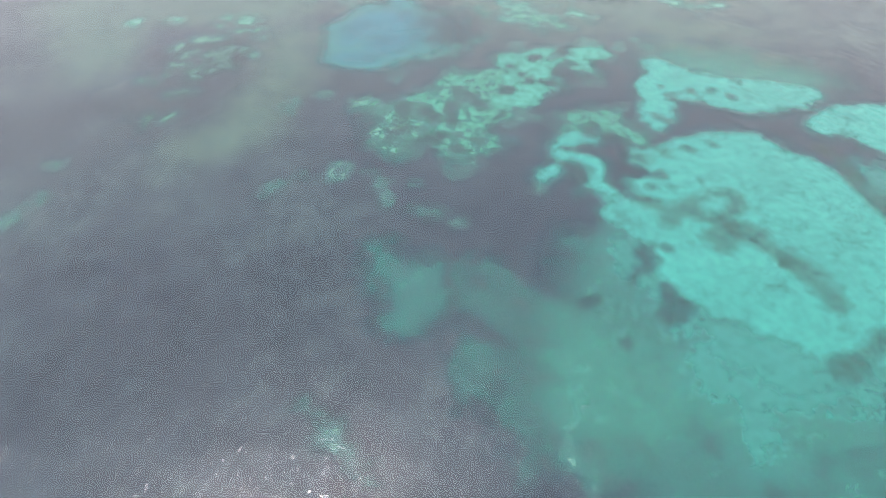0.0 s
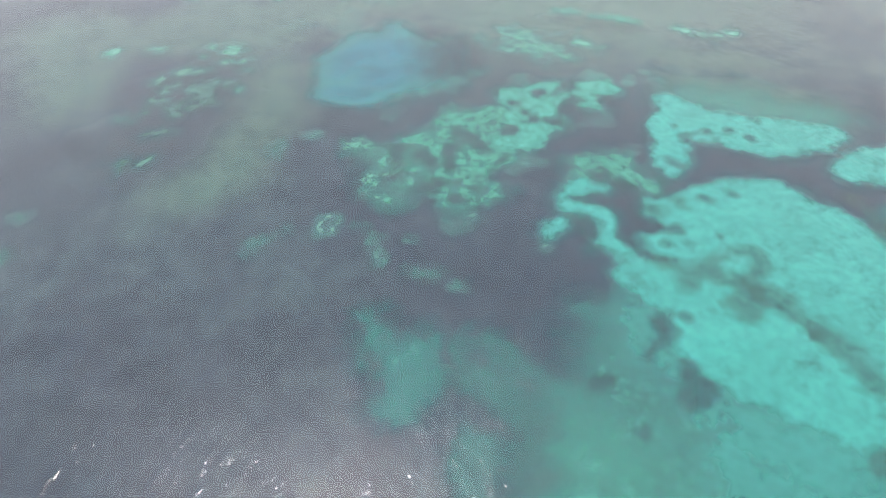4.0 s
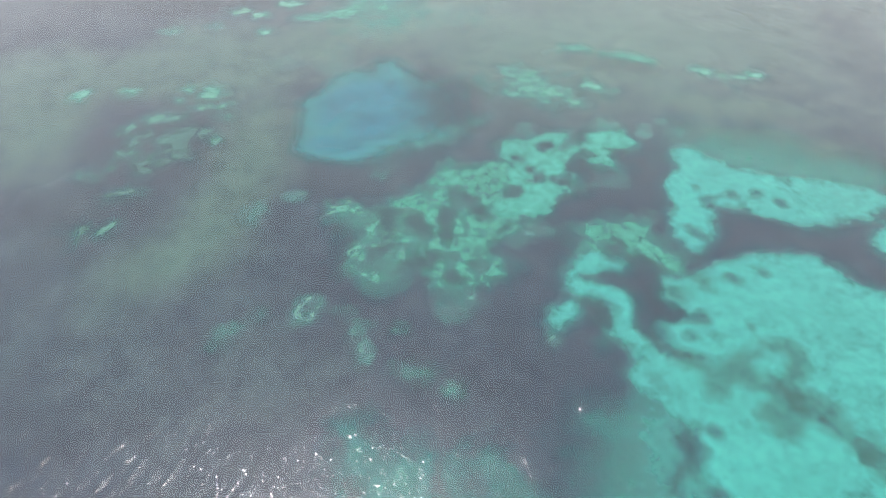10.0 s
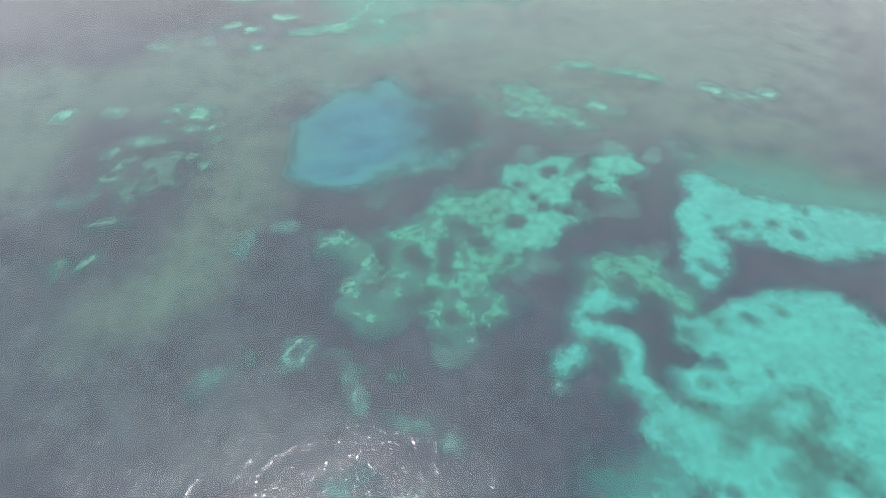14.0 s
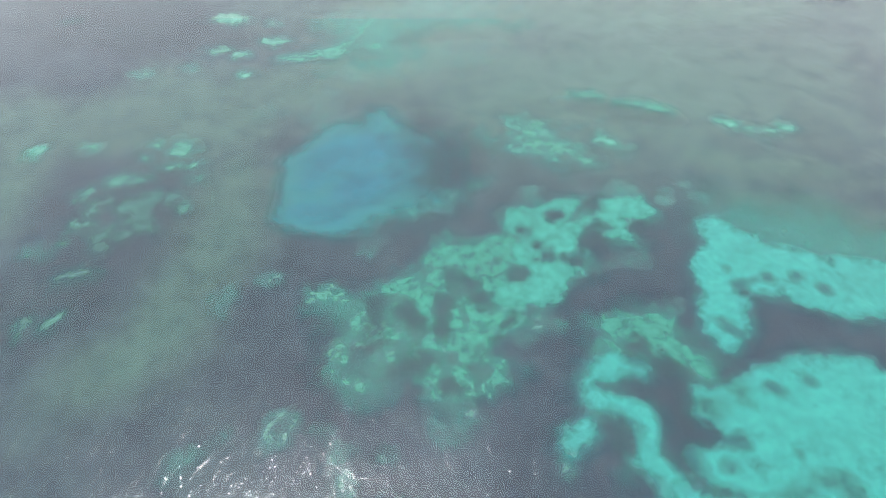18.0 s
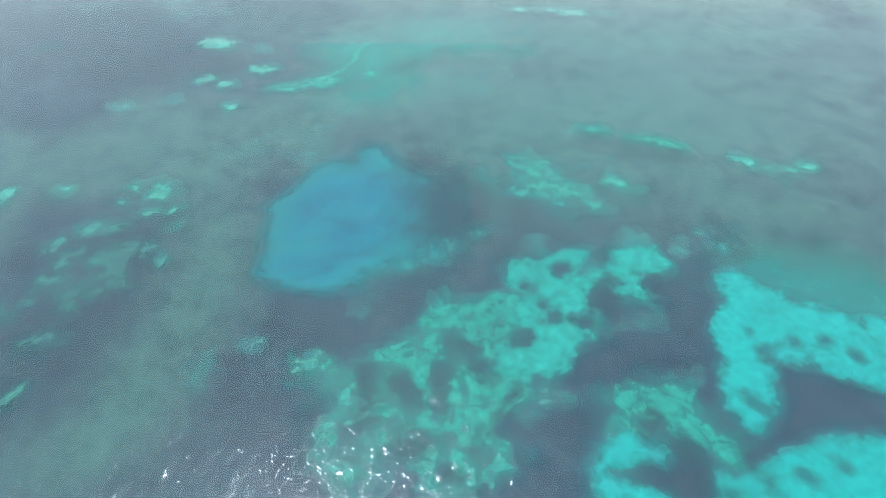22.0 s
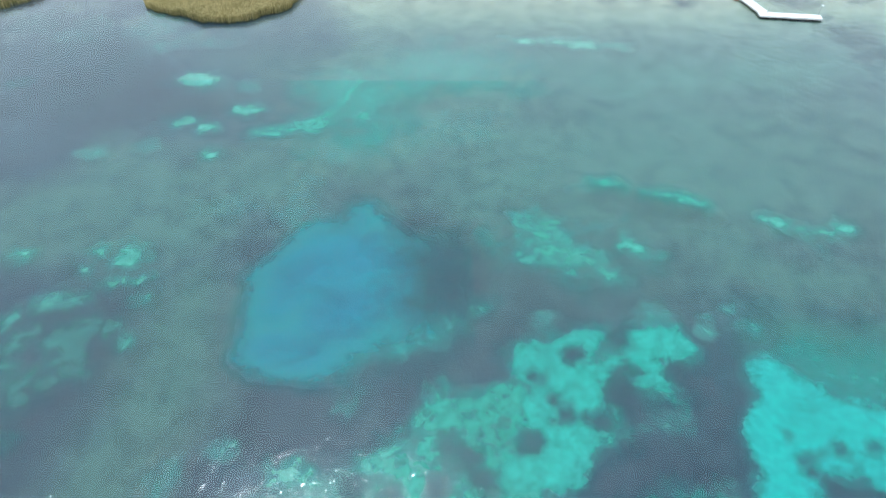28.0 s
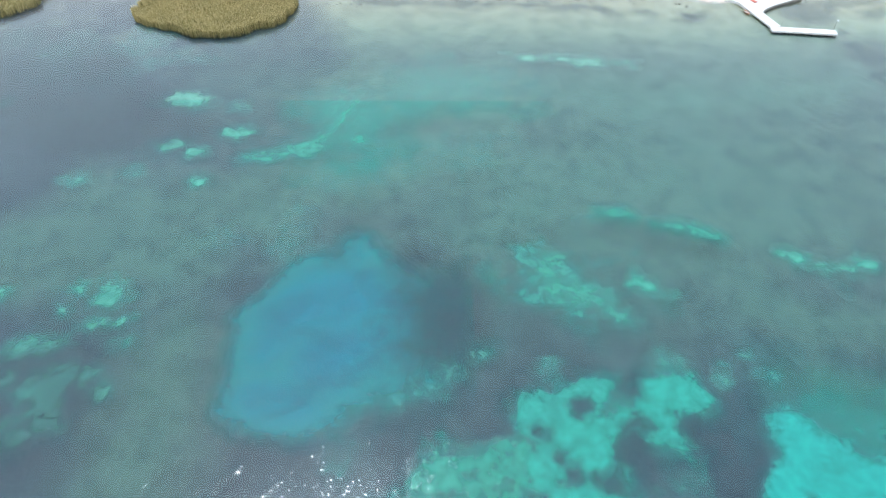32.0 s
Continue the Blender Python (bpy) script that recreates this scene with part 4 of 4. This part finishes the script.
lay("hollow", [[(3.5, 32.7, 1.5)]])
lay("hollow", [[(-0.5, 38.1, 1.9), (-4.6, 36.1, 1.7)]])
lay("hollow", [[(-10.5, 50.8, 1.7), (-10.7, 41.8, 1.5)]])
lay("hollow", [[(16.1, 47.3, 1.3), (12.4, 42.9, 1.3)]])
lay("hollow", [[(8.4, 39.2, 1.2), (7.9, 37.1, 1.1)]])
lay("hollow", [[(34.5, 32.6, 1.5), (37.5, 32, 1.7)]])
lay("hollow", [[(37.9, 38.9, 1.3), (39.3, 41.5, 1)]])
lay("hollow", [[(43.9, 33.8, 2.5), (41.9, 25.1, 2.7), (41.1, 18.1, 2)]])
lay("hollow", [[(32.3, 25.1, 1.8), (33.5, 21, 1.5)]])
lay("hollow", [[(43.5, 37.3, 1.7)]])
lay("faintclump", [[(56.1, 47, 0.9), (57.1, 45.1, 1.1), (58.3, 43.7, 0.9)]])
lay("flat", [[(78.5, -2.7, 11.2), (80.8, -13.8, 10.8), (80.7, -25, 7.7)], [(90, -1, 8)]], label="bright sand flat beside a weed lane")
lay("wide", [[(51, -33.7, 8.6), (62.5, -32.5, 10.4), (71.6, -34.9, 8.2)], [(52, -42.7, 4.4), (51.1, -50.8, 3.2)]], label="sand flat thinning out over weed")
lay("under", [[(7.6, -11.9, 5.9), (15.9, -20.6, 6.9), (23.1, -31.1, 7.6)], [(9.7, -33.5, 7.4), (20.6, -42.5, 8.1)]], label="thin sand dusting over weed")
lay("under", [[(35.8, -38.2, 6.9), (27.1, -48.7, 5.6)]], label="thin sand dusting over weed")
lay("veil", [[(-13.9, 76.5, 2.6), (-10.2, 79.8, 4.2), (-5.1, 80.5, 4.9), (-0.5, 81.7, 4.6), (4.8, 85.3, 2.9)], [(9.6, 88.3, 1.7)]], label="mottled sandy fringe beside the blue hole")
bed_patch("blue_hole", "pool", "deep blue hole in the bed with a turquoise rim", "pool", POOL, edge=1.6, amp=0.5, grain=0.3, material=M_POOL, level=0.32, swell=0.02, seed=180.0, warp=0.8)


column = np.minimum(column, np.clip(-bed_height(WV[:, 0], WV[:, 1] + 0.6), 0, 4) * np.where(WV[:, 1] > 170, 0.55, 1.2) + 0.02)
water.data.attributes.new("depth", "FLOAT", "POINT").data.foreach_set("value", column.astype(np.float32))
water.data.attributes.new("wind", "FLOAT", "POINT").data.foreach_set("value", wind_over(WV[:, 0], WV[:, 1]).astype(np.float32))
turned = 1 / (1 + np.exp(-(WV[:, 0] - 12 - 0.2 * WV[:, 1]) / 22.0))
water.data.attributes.new("side", "FLOAT", "POINT").data.foreach_set("value", turned.astype(np.float32))


# ---- reed beds ----
def reed_bed(label, blobs, count, seed, tall=2.7):
    """Many bent reed stems with leaves and plumes, standing in the shallows."""
    rng = random.Random(seed)
    B = np.array(blobs, float)
    r = B[:, 2:4].max(1)
    lo, hi = (B[:, :2] - r[:, None]).min(0), (B[:, :2] + r[:, None]).max(0)
    base = new("reed_bed")
    base.location = (float(B[0, 0]), float(B[0, 1]), 0)
    tagged(base, label, "reeds", kind="stuff")
    pts = np.random.RandomState(seed).rand(count * 4, 2) * (hi - lo) + lo
    d = edge_distance(pts[:, 0], pts[:, 1], blobs)
    wob = 1.1 * fbm(pts[:, 0], pts[:, 1], 0.35, 4)
    pts = pts[d + wob > 0][:count]
    verts, faces, pv, pf = [], [], [], []
    ox, oy = base.location.x, base.location.y
    for x, y in pts:
        x, y = x - ox, y - oy
        h = tall * rng.uniform(0.72, 1.1) * (0.9 + 0.12 * math.sin(x * 0.5) * math.cos(y * 0.4))
        lean, way = rng.uniform(0.05, 0.45), rng.uniform(0, 6.28)
        dx, dy = lean * math.cos(way), lean * math.sin(way)
        for turn in (rng.uniform(0, 3.14), rng.uniform(0, 3.14)):
            w = rng.uniform(0.028, 0.055)
            cx, cy = w * math.cos(turn), w * math.sin(turn)
            n = len(verts)
            verts += [(x - cx, y - cy, BED + 0.2), (x + cx, y + cy, BED + 0.2), (x + dx * 0.4 + cx * 1.6, y + dy * 0.4 + cy * 1.6, h * 0.62),
                      (x + dx * 0.4 - cx * 1.6, y + dy * 0.4 - cy * 1.6, h * 0.62), (x + dx * 1.6 + 2 * cx, y + dy * 1.6 + 2 * cy, h * 0.95)]
            faces += [(n, n + 1, n + 2, n + 3), (n + 3, n + 2, n + 4)]
        if rng.random() < 0.55:
            n = len(pv)
            tx, ty, s = x + dx, y + dy, rng.uniform(0.05, 0.10)
            pv += [(tx - s, ty, h), (tx + s * 0.5, ty + s, h), (tx + s * 0.5, ty - s, h), (tx + dx * 0.4, ty + dy * 0.4, h + 0.32)]
            pf += [(n, n + 1, n + 3), (n + 1, n + 2, n + 3), (n + 2, n, n + 3)]
    stems = mesh_from("stems", verts, faces, M_REED)
    plumes = mesh_from("plumes", pv, pf, M_PLUME)
    for o in (stems, plumes):
        o.parent = base
    return base


reed_bed("dense yellow-green reed bed standing in the shallows", [(-71, 226.5, 26, 19.5, 0), (-68, 212.5, 14, 8, 0), (-88, 217, 10.5, 6, -25), (-54, 216.5, 7, 6, 50), (-71, 245, 30, 14, 0)], 42000, 3)
reed_bed("yellow-green reed bed at the water's edge", [(-152, 222, 22, 11, 20), (-150, 235, 24, 12, 18), (-165, 232, 24, 18, 0)], 14000, 5)
reed_bed("small dark clump of reeds in the shallows", [(-118, 236, 7, 3.5, 0)], 900, 7, 1.6)


# ---- shore ----
def land_height(X, Y):
    edge = 240 + 1.2 * np.sin(X * 0.045) + 0.8 * np.sin(X * 0.13 + 1) - np.clip((X - 66) / 26, 0, 1) * (1 - np.clip((X - 114) / 12, 0, 1)) * 9.6
    rise = Y - edge
    return np.where(rise < 0, rise * 0.22, rise * 0.05) - 0.02 + 0.04 * np.sin(X * 0.7) * np.sin(Y * 0.9)


beach, _ = sheet("beach", np.arange(-170, 171, 1.25), np.arange(224, 262, 1.0), land_height, M_BEACH)
tagged(beach, "pale sandy beach sloping into the lake", "beach", kind="structure")
land, _ = sheet("land", spread(-170, 170, 10, 2000), np.concatenate([np.arange(255, 300, 3.0), np.geomspace(310, 2300, 14)]),
                lambda X, Y: 0.9 + np.clip(Y - 255, 0, 200) * 0.07 + 0.4 * np.sin(X * 0.08) * np.sin(Y * 0.06), M_LAND)
tagged(land, "dry grassy meadow behind the beach", "meadow", kind="structure")


# ---- jetty ----
def prism(outline, z0, z1, bevel=0.0):
    bm = bmesh.new()
    face = bm.faces.new([bm.verts.new((x, y, z0)) for x, y in outline])
    bm.normal_update()
    if face.normal.z < 0:
        face.normal_flip()
    top = bmesh.ops.extrude_face_region(bm, geom=[face])
    bmesh.ops.translate(bm, vec=(0, 0, z1 - z0), verts=[v for v in top["geom"] if isinstance(v, bmesh.types.BMVert)])
    bmesh.ops.recalc_face_normals(bm, faces=bm.faces)
    if bevel:
        bmesh.ops.bevel(bm, geom=list(bm.edges), offset=bevel, segments=2, affect="EDGES", profile=0.5)
    return bm


def rod(a, b, r0, r1, sides=12):
    bm = bmesh.new()
    a, b = Vector(a), Vector(b)
    bmesh.ops.create_cone(bm, cap_ends=True, segments=sides, radius1=r0, radius2=r1, depth=(b - a).length,
                          matrix=Matrix.Translation((a + b) / 2) @ (b - a).to_track_quat("Z", "Y").to_matrix().to_4x4())
    return bm


DECK = 0.85
jetty = tagged(new("jetty"), "white concrete jetty with a bent arm on dark piles", "jetty")
jetty.location = (0, 0, 0)
CORNER, END, ROOT = Vector((105.6, 208.8)), Vector((124.9, 206.6)), Vector((101.2, 228.0))


def strip(name, a, b, width, pieces):
    """A row of deck slabs from a to b, the given width to the left of the way, with a kerb beam and piles."""
    way = (b - a).normalized()
    left = Vector((-way.y, way.x)) * width
    for n in range(pieces):
        p, q = a + (b - a) * (n / pieces) + way * 0.01, a + (b - a) * ((n + 1) / pieces) - way * 0.01
        part(name, prism([p, q, q + left, p + left], DECK - 0.2 + 0.004 * (n % 2), DECK + 0.004 * (n % 3), 0.02), M_CONCRETE, jetty)
    for off in (0.06, 0.94):
        p, q = a + left * off, b + left * off
        side = left.normalized() * 0.1
        part("beam", prism([p - side, q - side, q + side, p + side], DECK - 0.55, DECK - 0.205), M_SIDE, jetty, "weathered concrete edge beam")
    for n in range(pieces + 1):
        for off in (0.14, 0.86):
            p = a + (b - a) * ((n + 0.1) / (pieces + 0.2)) + left * off
            part("pile", rod((p.x, p.y, -1.4), (p.x, p.y, DECK - 0.52), 0.16, 0.15), M_PILE, jetty, "dark wet timber pile")


strip("deck_slab", CORNER + Vector((2.6, -0.25)), END, 2.9, 7)
strip("deck_slab", ROOT, CORNER + Vector((0.35, 2.2)), 3.3, 7)
part("corner_slab", prism([CORNER, CORNER + Vector((2.56, -0.25)), CORNER + Vector((2.9, 2.75)), CORNER + Vector((3.3, 2.6)), CORNER + Vector((-0.1, 2.16))], DECK - 0.5, DECK + 0.006), M_CONCRETE, jetty)

quay = tagged(new("quay"), "pale concrete quay with a curved stone edge at the jetty's root", "quay")
curve = [(106.4 + 16.5 * s, 220.8 + 10.8 * s ** 0.62) for s in np.linspace(0, 1, 14)]
part("paving", prism([(101.3, 228.2), (103.2, 221.5), (106.3, 220.8)] + curve[1:] + [(124, 246), (96, 246), (97, 232)], -0.6, DECK - 0.02), M_CONCRETE, quay)
for (xa, ya), (xb, yb) in zip(curve[:-1], curve[1:]):
    d = (Vector((xb, yb)) - Vector((xa, ya))).normalized()
    o = Vector((d.y, -d.x)) * 0.55
    e = d * 0.02
    part("edge_stone", prism([(xa + e.x, ya + e.y), (xb - e.x, yb - e.y), (xb - e.x + o.x, yb - e.y + o.y), (xa + e.x + o.x, ya + e.y + o.y)], -1.0, DECK - 0.12, 0.04), M_STONE, quay, "dark stone kerb block")

lamp = tagged(new("jetty_lamp"), "thin grey post with a small white lamp on the jetty", "lamp post")
lamp.location = (124.3, 209.0, DECK)
part("base_plate", rod((0, 0, 0), (0, 0, 0.06), 0.2, 0.2), M_STEEL, lamp)
part("post", rod((0, 0, 0.05), (0, 0, 3.1), 0.075, 0.055), M_STEEL, lamp)
part("arm", rod((0, 0, 3.05), (0.28, 0.05, 3.2), 0.035, 0.03), M_STEEL, lamp)
bm = bmesh.new()
bmesh.ops.create_uvsphere(bm, u_segments=14, v_segments=8, radius=0.24, matrix=Matrix.Translation((0.3, 0.05, 3.28)) @ Matrix.Diagonal((1.2, 0.8, 0.6, 1)))
part("lamp_head", bm, M_LAMP, lamp, "small white lamp head")
post = tagged(new("mooring_post"), "thin rusty mooring post beside the jetty's bend", "post")
post.location = (109.4, 212.4, -0.9)
part("shaft", rod((0, 0, 0), (0.1, 0, 3.0), 0.07, 0.06), M_STEEL, post)
part("cap", rod((0.1, 0, 3.0), (0.1, 0, 3.08), 0.1, 0.07), M_STEEL, post)


def rowing_boat(label, at, turn, length, material, flip=False):
    """A small open boat: hull skin, two thwarts and a gunwale."""
    boat = tagged(new("rowing_boat"), label, "boat")
    stations = 11
    verts, faces = [], []
    for i in range(stations):
        s = i / (stations - 1)
        half = 0.68 * math.sin(math.pi * min(1, 0.22 + 0.78 * s) ** 1.0) ** 0.7 if s < 1 else 0.02
        half = max(half, 0.03)
        for j in range(7):
            a = -1 + 2 * j / 6
            verts.append((length * (s - 0.5), half * a, 0.5 * abs(a) ** 2.2 + 0.16 * s ** 3 * abs(a)))
    for i in range(stations - 1):
        for j in range(6):
            n = i * 7 + j
            faces.append((n, n + 1, n + 8, n + 7))
    hull = mesh_from("hull", verts, faces, material, True)
    hull.parent = boat
    thick = hull.modifiers.new("skin", "SOLIDIFY")
    thick.thickness = 0.05
    for s in (0.35, 0.65):
        bm = bmesh.new()
        bmesh.ops.create_cube(bm, size=1, matrix=Matrix.Translation((length * (s - 0.5), 0, 0.36)) @ Matrix.Diagonal((0.24, 1.05, 0.04, 1)))
        part("thwart", bm, M_SIDE, boat)
    boat.matrix_basis = Matrix.Translation(at) @ Matrix.Rotation(radians(turn), 4, "Z") @ (Matrix.Rotation(math.pi, 4, "X") @ Matrix.Translation((0, 0, -0.6)) if flip else Matrix.Identity(4))
    return boat


rowing_boat("red-brown rowing boat lying upturned on the quay", (106.0, 229.4, DECK - 0.02), 115, 3.4, M_RED, True)
rowing_boat("small orange-brown rowing boat moored beside the jetty", (101.9, 222.6, -0.12), 100, 2.8, M_ORANGE)

# stones along the shore
rng = random.Random(11)
for n in range(36):
    x = rng.uniform(-36, 84)
    y = 229.6 + 2.2 * math.sin(x * 0.045) + rng.gauss(0, 1.3)
    bm = bmesh.new()
    bmesh.ops.create_icosphere(bm, subdivisions=2, radius=1.0)
    for v in bm.verts:
        v.co *= 1 + 0.28 * noise.noise(v.co * 1.7 + Vector((n, 0, 0)))
    s = rng.uniform(0.15, 0.45)
    bmesh.ops.transform(bm, matrix=Matrix.Diagonal((s * rng.uniform(1, 1.8), s, s * 0.5, 1)), verts=bm.verts)
    st = part("shore_stone", bm, M_STONE)
    st.location, st.rotation_euler = (x, y, float(bed_height(np.array([x]), np.array([y]))[0]) + s * 0.25), (0, 0, rng.uniform(0, 6.28))
    tagged(st, "grey-brown stone lying in the shallows by the shore", "stone", "shore stones")
